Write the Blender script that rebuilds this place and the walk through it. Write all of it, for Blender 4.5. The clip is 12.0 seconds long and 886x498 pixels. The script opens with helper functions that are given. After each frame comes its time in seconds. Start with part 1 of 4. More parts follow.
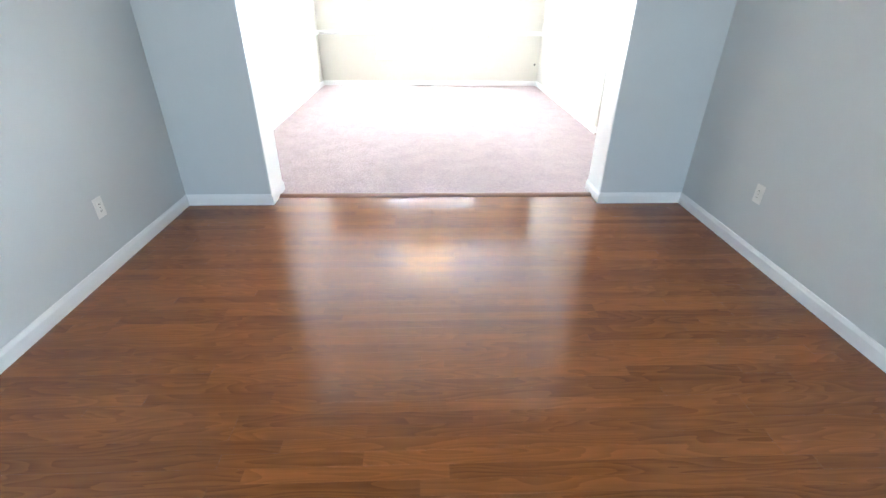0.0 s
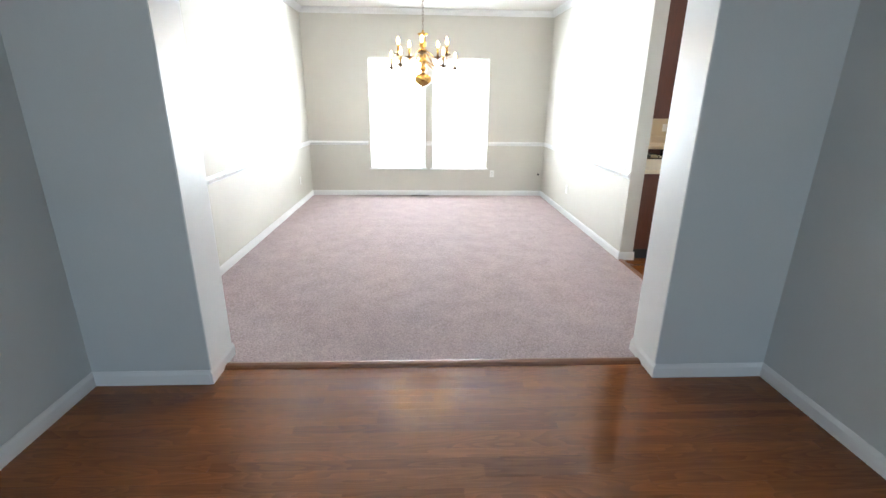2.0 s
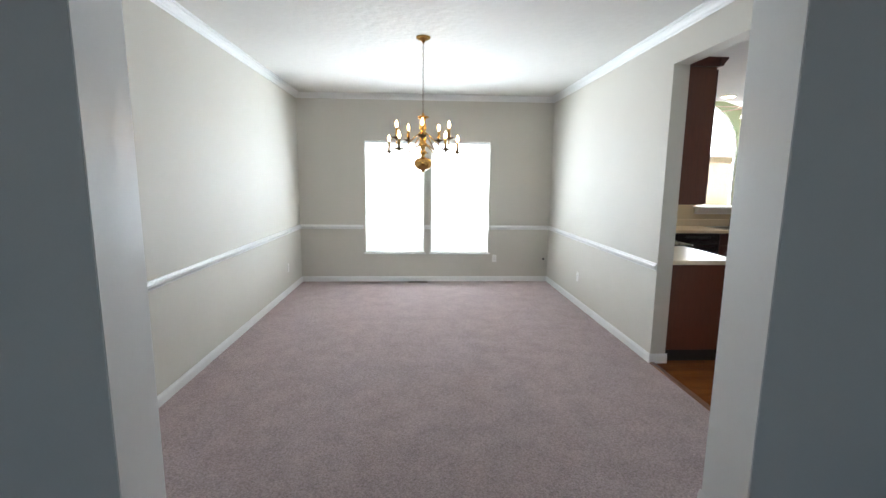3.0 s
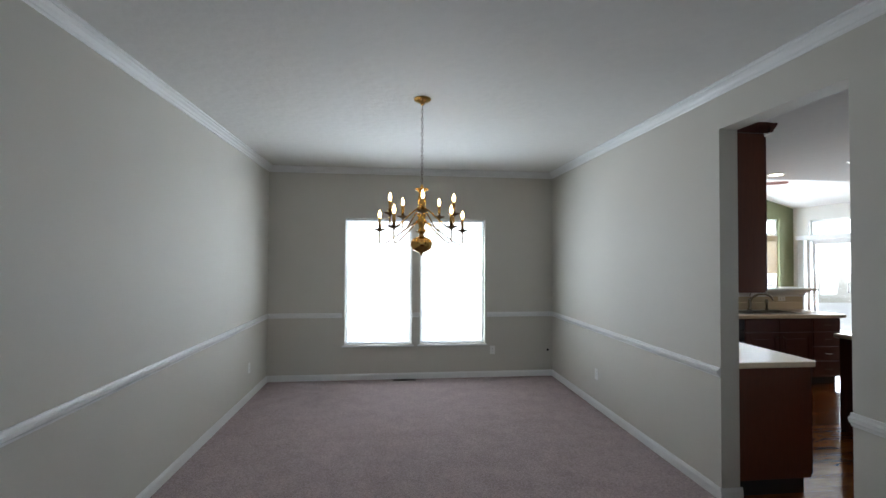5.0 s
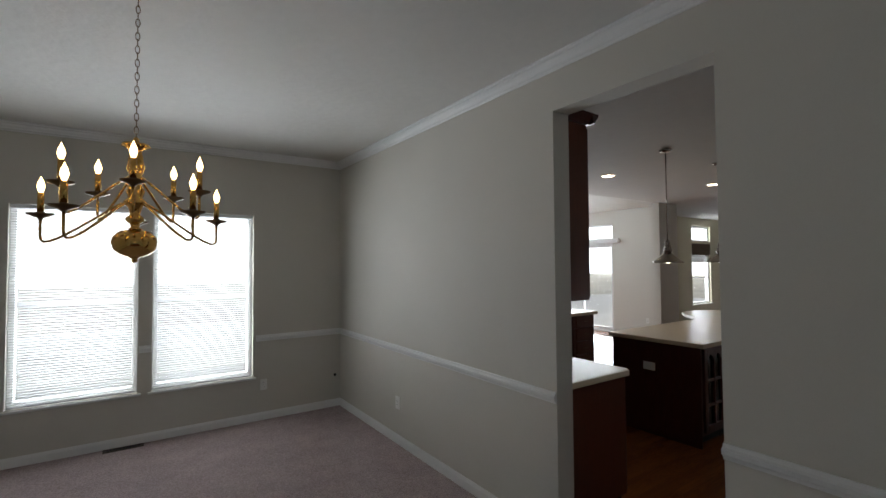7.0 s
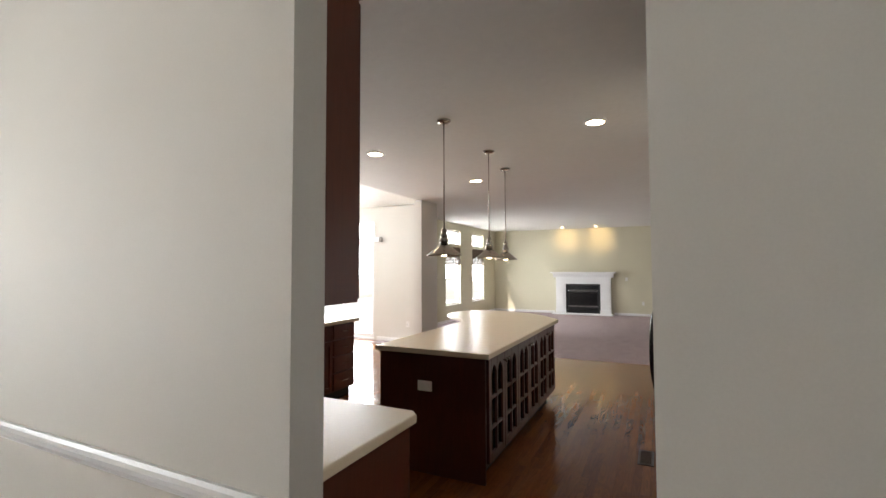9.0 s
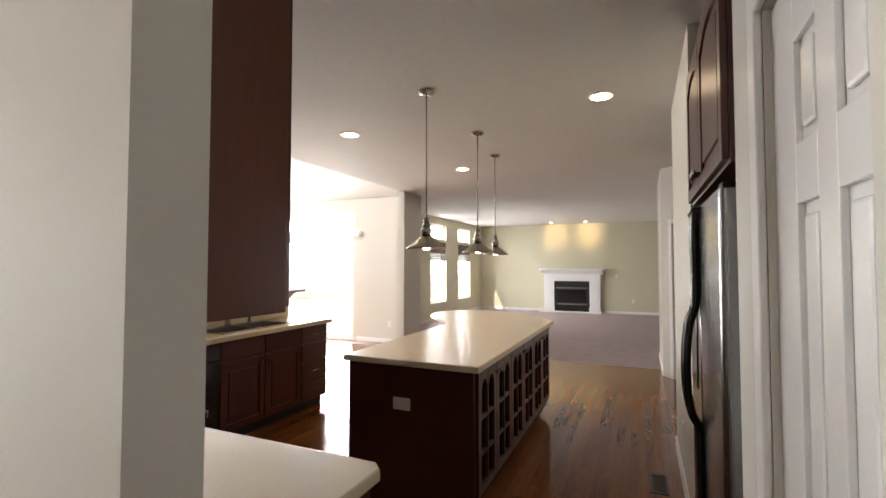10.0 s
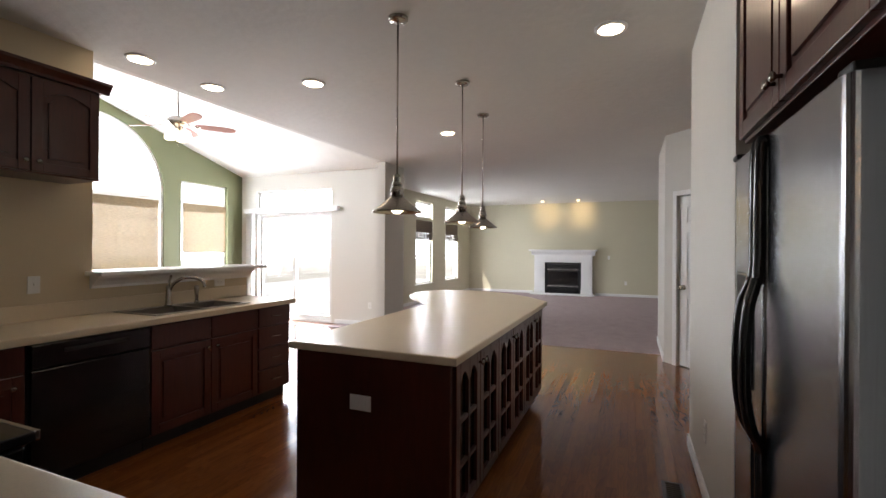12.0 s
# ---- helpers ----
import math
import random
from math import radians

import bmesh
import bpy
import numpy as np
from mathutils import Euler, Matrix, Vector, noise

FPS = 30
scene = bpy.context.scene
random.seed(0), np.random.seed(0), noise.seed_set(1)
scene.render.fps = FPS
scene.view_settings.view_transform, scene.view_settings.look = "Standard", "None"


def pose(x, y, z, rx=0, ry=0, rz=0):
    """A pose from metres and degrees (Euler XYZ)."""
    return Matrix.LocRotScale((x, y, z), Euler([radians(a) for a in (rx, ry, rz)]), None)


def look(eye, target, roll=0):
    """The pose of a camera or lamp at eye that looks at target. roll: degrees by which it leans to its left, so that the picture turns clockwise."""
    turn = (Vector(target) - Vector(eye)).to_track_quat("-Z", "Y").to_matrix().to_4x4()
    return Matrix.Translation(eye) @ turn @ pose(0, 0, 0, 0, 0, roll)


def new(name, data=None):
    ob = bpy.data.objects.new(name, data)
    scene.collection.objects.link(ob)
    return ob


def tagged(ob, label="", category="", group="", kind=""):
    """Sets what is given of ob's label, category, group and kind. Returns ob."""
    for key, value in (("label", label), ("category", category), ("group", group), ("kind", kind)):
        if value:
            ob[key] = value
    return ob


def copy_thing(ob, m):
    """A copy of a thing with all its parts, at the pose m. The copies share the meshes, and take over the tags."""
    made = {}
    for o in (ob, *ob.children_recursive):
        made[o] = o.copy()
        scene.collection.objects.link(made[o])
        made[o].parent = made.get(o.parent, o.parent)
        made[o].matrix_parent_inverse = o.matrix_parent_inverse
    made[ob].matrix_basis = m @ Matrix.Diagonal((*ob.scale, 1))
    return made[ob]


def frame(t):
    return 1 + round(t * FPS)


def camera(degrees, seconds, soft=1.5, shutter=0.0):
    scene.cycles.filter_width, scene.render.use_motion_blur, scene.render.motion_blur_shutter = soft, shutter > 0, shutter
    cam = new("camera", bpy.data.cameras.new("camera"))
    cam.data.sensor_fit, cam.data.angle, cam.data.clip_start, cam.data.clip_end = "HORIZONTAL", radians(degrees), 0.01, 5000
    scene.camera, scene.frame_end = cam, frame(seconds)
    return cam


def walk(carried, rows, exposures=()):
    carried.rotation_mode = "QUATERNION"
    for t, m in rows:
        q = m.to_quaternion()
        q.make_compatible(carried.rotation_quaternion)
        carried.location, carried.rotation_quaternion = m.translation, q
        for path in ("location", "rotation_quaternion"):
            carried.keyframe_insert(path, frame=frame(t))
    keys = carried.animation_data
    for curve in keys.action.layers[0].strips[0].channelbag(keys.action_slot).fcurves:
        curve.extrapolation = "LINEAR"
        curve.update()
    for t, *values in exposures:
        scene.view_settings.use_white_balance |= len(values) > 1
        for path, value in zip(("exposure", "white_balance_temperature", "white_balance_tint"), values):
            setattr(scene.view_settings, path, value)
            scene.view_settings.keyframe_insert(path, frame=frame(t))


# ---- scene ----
cam = camera(88.9, 12.0)
PATH = [
    (0, (1.381, 0.873, 1.42), (1.45, 2.616, 0.441), 0.6),
    (0.5, (1.373, 1.047, 1.422), (1.447, 2.791, 0.447), 1.1),
    (1, (1.377, 1.273, 1.442), (1.451, 3.053, 0.534), 0.7),
    (1.5, (1.38, 1.568, 1.498), (1.463, 3.41, 0.723), 0.8),
    (2, (1.383, 1.89, 1.535), (1.471, 3.787, 0.908), 0.7),
    (2.5, (1.366, 2.181, 1.552), (1.461, 4.126, 1.095), 0.8),
    (3, (1.347, 2.479, 1.576), (1.455, 4.453, 1.275), 0.6),
    (3.2, (1.329, 2.586, 1.577), (1.446, 4.568, 1.339), 0.7),
    (5, (1.177, 3.321, 1.622), (1.395, 5.309, 1.663), 0.3),
    (5.5, (1.142, 3.544, 1.638), (1.524, 5.506, 1.691), 0.4),
    (6, (1.188, 3.794, 1.645), (1.787, 5.701, 1.699), 0.1),
    (6.5, (1.280, 4.080, 1.648), (2.125, 5.892, 1.709), -0.2),
    (7, (1.378, 4.390, 1.629), (2.511, 6.037, 1.694), -0.4),
    (7.5, (1.615, 4.631, 1.633), (2.996, 6.076, 1.687), -0.4),
    (7.7, (1.705, 4.719, 1.620), (3.176, 6.073, 1.678), -0.4),
    (9.3, (2.633, 5.37, 1.5), (4.453, 6.195, 1.584), 0.0),
    (9.5, (2.739, 5.422, 1.498), (4.562, 6.242, 1.579), 0.1),
    (10, (2.971, 5.485, 1.501), (4.8, 6.291, 1.572), 0.0),
    (10.5, (3.181, 5.538, 1.49), (5.019, 6.324, 1.545), 0.2),
    (11, (3.353, 5.591, 1.446), (5.196, 6.367, 1.485), 0.1),
    (11.5, (3.47, 5.613, 1.423), (5.317, 6.379, 1.438), 0.3),
    (12, (3.562, 5.64, 1.404), (5.41, 6.405, 1.401), 0.3),
]
EXPOSURES = [(0.0, 2.45, 5950, 6), (0.7, 2.45, 5950, 6), (1.5, 1.85, 6100, 7), (2.5, 0.95, 6150, 7), (3.2, 0.15, 6100, 7), (5.0, -0.85, 5950, 7), (5.5, -0.95, 5950, 7),
             (6.5, -1.5, 6350, 10), (7.0, -1.6, 6400, 10), (7.7, -1.25, 6550, 11), (9.3, -0.12, 6950, 13), (10.5, -0.2, 7300, 15), (12.0, -0.5, 6600, 14)]
walk(cam, [(t, look(eye, target, roll)) for t, eye, target, roll in PATH], EXPOSURES)
DINING_W, NOOK_W, FAMILY_W, LIVING_W = 225, 350, 190, 25
BULB_GLOW, CAN_W = 36, 36

# ---- world and light ----
world = bpy.data.worlds.new("sky")
scene.world = world
world.use_nodes = True
wn = world.node_tree.nodes
sky = wn.new("ShaderNodeTexSky")
sky.sky_type = "NISHITA"
sky.sun_disc = False
SUN_DIR = Vector((1.0, -0.42, -0.80)).normalized()      # the way that sunlight travels
sky.sun_elevation = math.asin(-SUN_DIR.z)
sky.sun_rotation = math.atan2(-SUN_DIR.x, -SUN_DIR.y)
world.node_tree.links.new(sky.outputs[0], wn["Background"].inputs[0])
wn["Background"].inputs[1].default_value = 0.15
sun = new("sun", bpy.data.lights.new("sun", "SUN"))
sun.data.energy = 5.0
sun.data.angle = radians(0.5)
sun.data.color = (1.0, 0.95, 0.86)
sun.matrix_world = look((0, 0, 30), Vector((0, 0, 30)) + SUN_DIR)


def window_light(x, y, z, w, h, facing, watts, colour=(0.86, 0.93, 1.0)):
    """Sky light in a window's opening."""
    ob = new("window_light", bpy.data.lights.new("window_light", "AREA"))
    ob.data.shape, ob.data.size, ob.data.size_y, ob.data.energy, ob.data.color = "RECTANGLE", w, h, watts, colour
    ob.matrix_world = look((x, y, z), Vector((x, y, z)) + Vector(facing))


window_light(1.483, 9.65, 1.31, 1.8, 1.6, (0, -1, 0.02), DINING_W)
window_light(7.78, 13.3, 2.0, 2.1, 2.2, (0, -1, -0.15), NOOK_W)
window_light(9.69, 13.3, 1.6, 1.0, 1.9, (0, -1, -0.15), NOOK_W * 0.45)
window_light(10.92, 11.69, 1.25, 1.8, 2.4, (-1, 0, -0.15), NOOK_W)
window_light(14.28, 10.9, 1.5, 1.0, 2.1, (0, -1, -0.2), FAMILY_W)
window_light(16.24, 10.9, 1.5, 1.0, 2.1, (0, -1, -0.2), FAMILY_W)
window_light(1.46, -2.65, 1.5, 2.4, 1.6, (0, 1, -0.1), LIVING_W, (0.72, 0.86, 1.0))

# ---- materials ----


def material(name, colour, rough=0.6, metal=0.0, grain=0.06, scale=40.0, bump=0.05, blotch=0.05, blotch_scale=1.5, spec=0.5, vary=0.0, coat=0.0, stretch=(1, 1, 1), translucent=0.0):
    m = bpy.data.materials.new(name)
    m.use_nodes = True
    n, l = m.node_tree.nodes, m.node_tree.links
    b = n["Principled BSDF"]
    b.inputs["Roughness"].default_value = rough
    b.inputs["Metallic"].default_value = metal
    b.inputs["Specular IOR Level"].default_value = spec
    b.inputs["Coat Weight"].default_value = coat
    b.inputs["Coat Roughness"].default_value = 0.12
    tc = n.new("ShaderNodeTexCoord")
    mp = n.new("ShaderNodeMapping")
    mp.inputs["Scale"].default_value = stretch
    l.new(tc.outputs["Object"], mp.inputs[0])
    info = n.new("ShaderNodeObjectInfo")
    geo = n.new("ShaderNodeNewGeometry")
    add = n.new("ShaderNodeMath")
    l.new(info.outputs["Random"], add.inputs[0])
    l.new(geo.outputs["Random Per Island"], add.inputs[1])
    rnd = n.new("ShaderNodeMath")
    rnd.operation = "FRACT"
    l.new(add.outputs[0], rnd.inputs[0])
    off = n.new("ShaderNodeVectorMath")
    off.operation = "ADD"
    l.new(mp.outputs[0], off.inputs[0])
    if vary:
        sh = n.new("ShaderNodeMath")
        sh.operation = "MULTIPLY"
        sh.inputs[1].default_value = 37.0
        l.new(rnd.outputs[0], sh.inputs[0])
        l.new(sh.outputs[0], off.inputs[1])
    fine = n.new("ShaderNodeTexNoise")
    fine.inputs["Scale"].default_value = scale
    fine.inputs["Detail"].default_value = 5.0
    l.new(off.outputs[0], fine.inputs["Vector"])
    big = n.new("ShaderNodeTexNoise")
    big.inputs["Scale"].default_value = blotch_scale
    big.inputs["Detail"].default_value = 3.0
    l.new(tc.outputs["Object"], big.inputs["Vector"])
    hsv = n.new("ShaderNodeHueSaturation")
    hsv.inputs["Color"].default_value = (*colour, 1)

    def scaled(src, amount):
        a = n.new("ShaderNodeMath")
        a.operation = "MULTIPLY_ADD"
        a.inputs[1].default_value, a.inputs[2].default_value = 2 * amount, -amount
        l.new(src, a.inputs[0])
        return a.outputs[0]

    total = n.new("ShaderNodeMath")
    l.new(scaled(fine.outputs[0], grain * 2), total.inputs[0])
    l.new(scaled(big.outputs[0], blotch * 2), total.inputs[1])
    total2 = n.new("ShaderNodeMath")
    l.new(total.outputs[0], total2.inputs[0])
    l.new(scaled(rnd.outputs[0], vary), total2.inputs[1])
    one = n.new("ShaderNodeMath")
    one.inputs[1].default_value = 1.0
    l.new(total2.outputs[0], one.inputs[0])
    l.new(one.outputs[0], hsv.inputs["Value"])
    l.new(hsv.outputs[0], b.inputs["Base Color"])
    if bump:
        bp = n.new("ShaderNodeBump")
        bp.inputs["Strength"].default_value = bump
        bp.inputs["Distance"].default_value = 0.01
        l.new(fine.outputs[0], bp.inputs["Height"])
        l.new(bp.outputs[0], b.inputs["Normal"])
    if translucent:
        tr = n.new("ShaderNodeBsdfTranslucent")
        l.new(hsv.outputs[0], tr.inputs[0])
        mix = n.new("ShaderNodeMixShader")
        mix.inputs[0].default_value = translucent
        l.new(b.outputs[0], mix.inputs[1])
        l.new(tr.outputs[0], mix.inputs[2])
        l.new(mix.outputs[0], n["Material Output"].inputs[0])
    return m


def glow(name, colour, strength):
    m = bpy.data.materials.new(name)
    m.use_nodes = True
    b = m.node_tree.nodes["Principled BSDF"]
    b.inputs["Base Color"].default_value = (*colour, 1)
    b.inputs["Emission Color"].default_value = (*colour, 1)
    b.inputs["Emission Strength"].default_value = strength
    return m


def oak(name):
    """Varnished red oak strips: long wavering growth rings, dark pores, a tone of its own for each strip."""
    m = bpy.data.materials.new(name)
    m.use_nodes = True
    n, l = m.node_tree.nodes, m.node_tree.links
    b = n["Principled BSDF"]
    b.inputs["Specular IOR Level"].default_value = 0.5

    def math_node(op, a, c):
        k = n.new("ShaderNodeMath")
        k.operation = op
        for slot, v in ((0, a), (1, c)):
            if isinstance(v, (int, float)):
                k.inputs[slot].default_value = v
            else:
                l.new(v, k.inputs[slot])
        return k.outputs[0]

    def noise(vector, scale, detail=3.0):
        k = n.new("ShaderNodeTexNoise")
        k.inputs["Scale"].default_value, k.inputs["Detail"].default_value = scale, detail
        l.new(vector, k.inputs["Vector"])
        return k.outputs[0]

    def stretched(vector, scale):
        k = n.new("ShaderNodeMapping")
        k.inputs["Scale"].default_value = scale
        l.new(vector, k.inputs[0])
        return k.outputs[0]

    tc, info, geo = n.new("ShaderNodeTexCoord"), n.new("ShaderNodeObjectInfo"), n.new("ShaderNodeNewGeometry")
    rnd = math_node("FRACT", math_node("ADD", info.outputs["Random"], geo.outputs["Random Per Island"]), 0)
    shift = n.new("ShaderNodeVectorMath")
    shift.operation = "ADD"
    l.new(tc.outputs["Object"], shift.inputs[0])
    l.new(math_node("MULTIPLY", rnd, 41.0), shift.inputs[1])
    place = shift.outputs[0]
    warp = noise(stretched(place, (1.3, 10, 1)), 1.0, 1.5)
    rings = math_node("FRACT", math_node("MULTIPLY", warp, 15.0), 0)
    pores = noise(stretched(place, (7, 260, 1)), 1.0, 4.0)
    fibre = noise(stretched(place, (2.5, 60, 1)), 1.0, 3.0)
    wear = noise(tc.outputs["Object"], 1.3)
    value = math_node("ADD", 0.44, math_node("MULTIPLY", rings, 0.28))
    value = math_node("ADD", value, math_node("MULTIPLY", pores, 0.42))
    value = math_node("ADD", value, math_node("MULTIPLY", fibre, 0.24))
    value = math_node("ADD", value, math_node("MULTIPLY", math_node("SUBTRACT", rnd, 0.5), 0.34))
    hsv = n.new("ShaderNodeHueSaturation")
    hsv.inputs["Color"].default_value = (0.232, 0.078, 0.020, 1)
    l.new(value, hsv.inputs["Value"])
    l.new(hsv.outputs[0], b.inputs["Base Color"])
    l.new(math_node("ADD", 0.07, math_node("MULTIPLY", wear, 0.09)), b.inputs["Roughness"])
    bp = n.new("ShaderNodeBump")
    bp.inputs["Strength"].default_value, bp.inputs["Distance"].default_value = 0.03, 0.002
    l.new(fibre, bp.inputs["Height"])
    l.new(bp.outputs[0], b.inputs["Normal"])
    return m


def woven_cloth(name, colour, rough, **more):
    """A loose weave: a good part of the daylight and the bars behind it show between the reeds."""
    m = material(name, colour, rough, **more)
    n, l = m.node_tree.nodes, m.node_tree.links
    out = n["Material Output"]
    cloth = out.inputs[0].links[0].from_socket
    gap, mix = n.new("ShaderNodeBsdfTransparent"), n.new("ShaderNodeMixShader")
    mix.inputs[0].default_value = 0.22
    l.new(cloth, mix.inputs[1])
    l.new(gap.outputs[0], mix.inputs[2])
    l.new(mix.outputs[0], out.inputs[0])
    return m


LIVING_PAINT = material("living_paint", (0.58, 0.60, 0.60), 0.65, bump=0.06, scale=180, grain=0.02, blotch=0.02)
DINING_PAINT = material("dining_paint", (0.60, 0.572, 0.512), 0.65, bump=0.06, scale=180, grain=0.02, blotch=0.02)
KITCHEN_PAINT = material("kitchen_paint", (0.58, 0.485, 0.33), 0.62, bump=0.06, scale=180, grain=0.02, blotch=0.02)
FAMILY_PAINT = material("family_paint", (0.60, 0.565, 0.42), 0.65, bump=0.06, scale=180, grain=0.02, blotch=0.02)
HALL_PAINT = material("hall_paint", (0.66, 0.64, 0.59), 0.55, bump=0.06, scale=180, grain=0.02, blotch=0.02)
GREEN_PAINT = material("green_paint", (0.155, 0.165, 0.08), 0.65, bump=0.06, scale=180, grain=0.02, blotch=0.02)
CEILING_PAINT = material("ceiling_paint", (0.70, 0.68, 0.64), 0.75, bump=0.5, scale=15, grain=0.02, blotch=0.02)
VAULT_PAINT = material("vault_paint", (0.82, 0.81, 0.78), 0.8, bump=0.2, scale=9, grain=0.02)
TRIM = material("white_trim", (0.80, 0.80, 0.79), 0.32, bump=0.02, scale=60, grain=0.01, blotch=0.02)
DOOR_PAINT = material("door_paint", (0.78, 0.78, 0.77), 0.25, bump=0.03, scale=60, grain=0.01, blotch=0.02)
PLASTIC = material("white_plastic", (0.80, 0.79, 0.76), 0.35, bump=0.0, grain=0.01)
OAK = oak("oak_floor")
OAK_TRIM = material("oak_trim", (0.17, 0.06, 0.02), 0.3, scale=26, grain=0.2, bump=0.05, stretch=(0.2, 5, 5))
CARPET = material("carpet", (0.435, 0.352, 0.352), 0.95, scale=110, grain=0.38, bump=0.8, blotch=0.09, blotch_scale=5, spec=0.1)
CHERRY = material("cherry_wood", (0.068, 0.015, 0.009), 0.32, scale=18, grain=0.2, bump=0.03, blotch=0.08, stretch=(4, 4, 0.4), coat=0.15)
CHERRY_END = material("cherry_panel", (0.105, 0.027, 0.011), 0.4, scale=18, grain=0.16, bump=0.03, blotch=0.06, stretch=(4, 4, 0.4))
LAMINATE = material("cream_laminate", (0.70, 0.59, 0.43), 0.28, scale=160, grain=0.05, bump=0.01, blotch=0.02)
STEEL = material("brushed_steel", (0.36, 0.37, 0.385), 0.22, 1.0, scale=60, grain=0.05, bump=0.03, stretch=(8, 8, 0.1))
SINK_STEEL = material("sink_steel", (0.42, 0.41, 0.39), 0.3, 1.0, scale=60, grain=0.05, bump=0.0)
NICKEL = material("nickel", (0.45, 0.42, 0.38), 0.26, 1.0, scale=60, grain=0.04, bump=0.0)
CHROME = material("chrome", (0.72, 0.72, 0.72), 0.14, 1.0, grain=0.02, bump=0.0)
BRASS = material("brass", (0.66, 0.40, 0.12), 0.13, 1.0, grain=0.05, bump=0.0, scale=20)
DARK_BRASS = material("dark_brass", (0.16, 0.10, 0.05), 0.28, 1.0, grain=0.05, bump=0.0, scale=20)
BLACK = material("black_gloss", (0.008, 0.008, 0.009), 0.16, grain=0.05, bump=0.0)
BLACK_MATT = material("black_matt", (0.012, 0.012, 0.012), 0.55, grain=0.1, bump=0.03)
VENT = material("vent_brown", (0.055, 0.035, 0.025), 0.45, grain=0.1, bump=0.0)
VINYL = material("window_vinyl", (0.80, 0.80, 0.80), 0.4, grain=0.01, bump=0.0)
SLAT = material("blind_slat", (0.82, 0.82, 0.80), 0.5, grain=0.01, bump=0.0, translucent=0.35)
WOVEN = woven_cloth("woven_shade", (0.30, 0.225, 0.13), 0.8, scale=30, grain=0.3, bump=0.3, stretch=(0.5, 0.5, 9), translucent=0.25)
DARK_SHADE = material("roman_shade_cloth", (0.12, 0.085, 0.06), 0.85, scale=30, grain=0.25, bump=0.3, stretch=(0.5, 0.5, 9))
FAN_WOOD = material("fan_blade_wood", (0.30, 0.10, 0.06), 0.4, scale=20, grain=0.15, bump=0.02)
FROST = glow("lit_frosted_glass", (1.0, 0.86, 0.66), 5.0)
BULB = glow("lit_bulb", (1.0, 0.60, 0.24), BULB_GLOW)
EYEBALL_GLOW = glow("lit_eyeball", (1.0, 0.72, 0.40), 7.0)
CAN_GLOW = glow("lit_can", (1.0, 0.80, 0.55), CAN_W)
# ground colour paled to stand in for overexposed daylight
PALE_GROUND = material("pale_ground", (0.44, 0.41, 0.34), 0.95, scale=14, grain=0.3, bump=0.4, blotch=0.2, blotch_scale=0.3)
# emitter for the sheets that imitate blown-out daylight outside
OUTDOOR_GLARE = glow("outdoor_glare", (0.93, 0.97, 1.0), 6.0)
# pale slab colour that imitates overexposed ground
PALE_SLAB = material("pale_slab", (0.68, 0.67, 0.65), 0.9, scale=60, grain=0.1, bump=0.2)

GLASS = bpy.data.materials.new("clear_glass")
GLASS.use_nodes = True
gn, gl = GLASS.node_tree.nodes, GLASS.node_tree.links
g_tr, g_gl, g_mix = gn.new("ShaderNodeBsdfTransparent"), gn.new("ShaderNodeBsdfGlossy"), gn.new("ShaderNodeMixShader")
g_gl.inputs["Roughness"].default_value = 0.02
g_mix.inputs[0].default_value = 0.06
gl.new(g_tr.outputs[0], g_mix.inputs[1])
gl.new(g_gl.outputs[0], g_mix.inputs[2])
gl.new(g_mix.outputs[0], gn["Material Output"].inputs[0])

# ---- mesh helpers ----
ORIGIN = {}


def box(bm, x0, x1, y0, y1, z0, z1, bevel=0.0, m=None):
    made = bmesh.ops.create_cube(bm, size=1.0)["verts"]
    mat = Matrix.Translation(((x0 + x1) / 2, (y0 + y1) / 2, (z0 + z1) / 2)) @ Matrix.Diagonal((abs(x1 - x0), abs(y1 - y0), abs(z1 - z0), 1))
    bmesh.ops.transform(bm, matrix=mat, verts=made)
    if bevel:
        edges = list({e for v in made for e in v.link_edges})
        made = bmesh.ops.bevel(bm, geom=edges, offset=bevel, segments=2, profile=0.5, affect="EDGES")["verts"]
        made = list({v for v in made})
    return bm


def prism(bm, pts, axis, a0, a1):
    """Extrude an outline of (u, v) along an axis: x takes (y, z), y takes (x, z), z takes (x, y)."""
    def at(u, v, a):
        return (a, u, v) if axis == "x" else (u, a, v) if axis == "y" else (u, v, a)
    lo = [bm.verts.new(at(u, v, a0)) for u, v in pts]
    hi = [bm.verts.new(at(u, v, a1)) for u, v in pts]
    fs = [bm.faces.new(lo), bm.faces.new(hi)]
    for i in range(len(pts)):
        j = (i + 1) % len(pts)
        fs.append(bm.faces.new((lo[i], lo[j], hi[j], hi[i])))
    return fs


def lathe(bm, profile, cx=0, cy=0, seg=20, m=None):
    """Turn a profile of (radius, z) about the upright axis."""
    rings = []
    for r, z in profile:
        rings.append([bm.verts.new((cx + max(r, 1e-4) * math.cos(2 * math.pi * k / seg), cy + max(r, 1e-4) * math.sin(2 * math.pi * k / seg), z)) for k in range(seg)])
    for a, b in zip(rings, rings[1:]):
        for k in range(seg):
            f = bm.faces.new((a[k], a[(k + 1) % seg], b[(k + 1) % seg], b[k]))
            f.smooth = True
    bm.faces.new(rings[0])
    bm.faces.new(rings[-1])
    if m is not None:
        bmesh.ops.transform(bm, matrix=m, verts=[v for ring in rings for v in ring])
    return bm


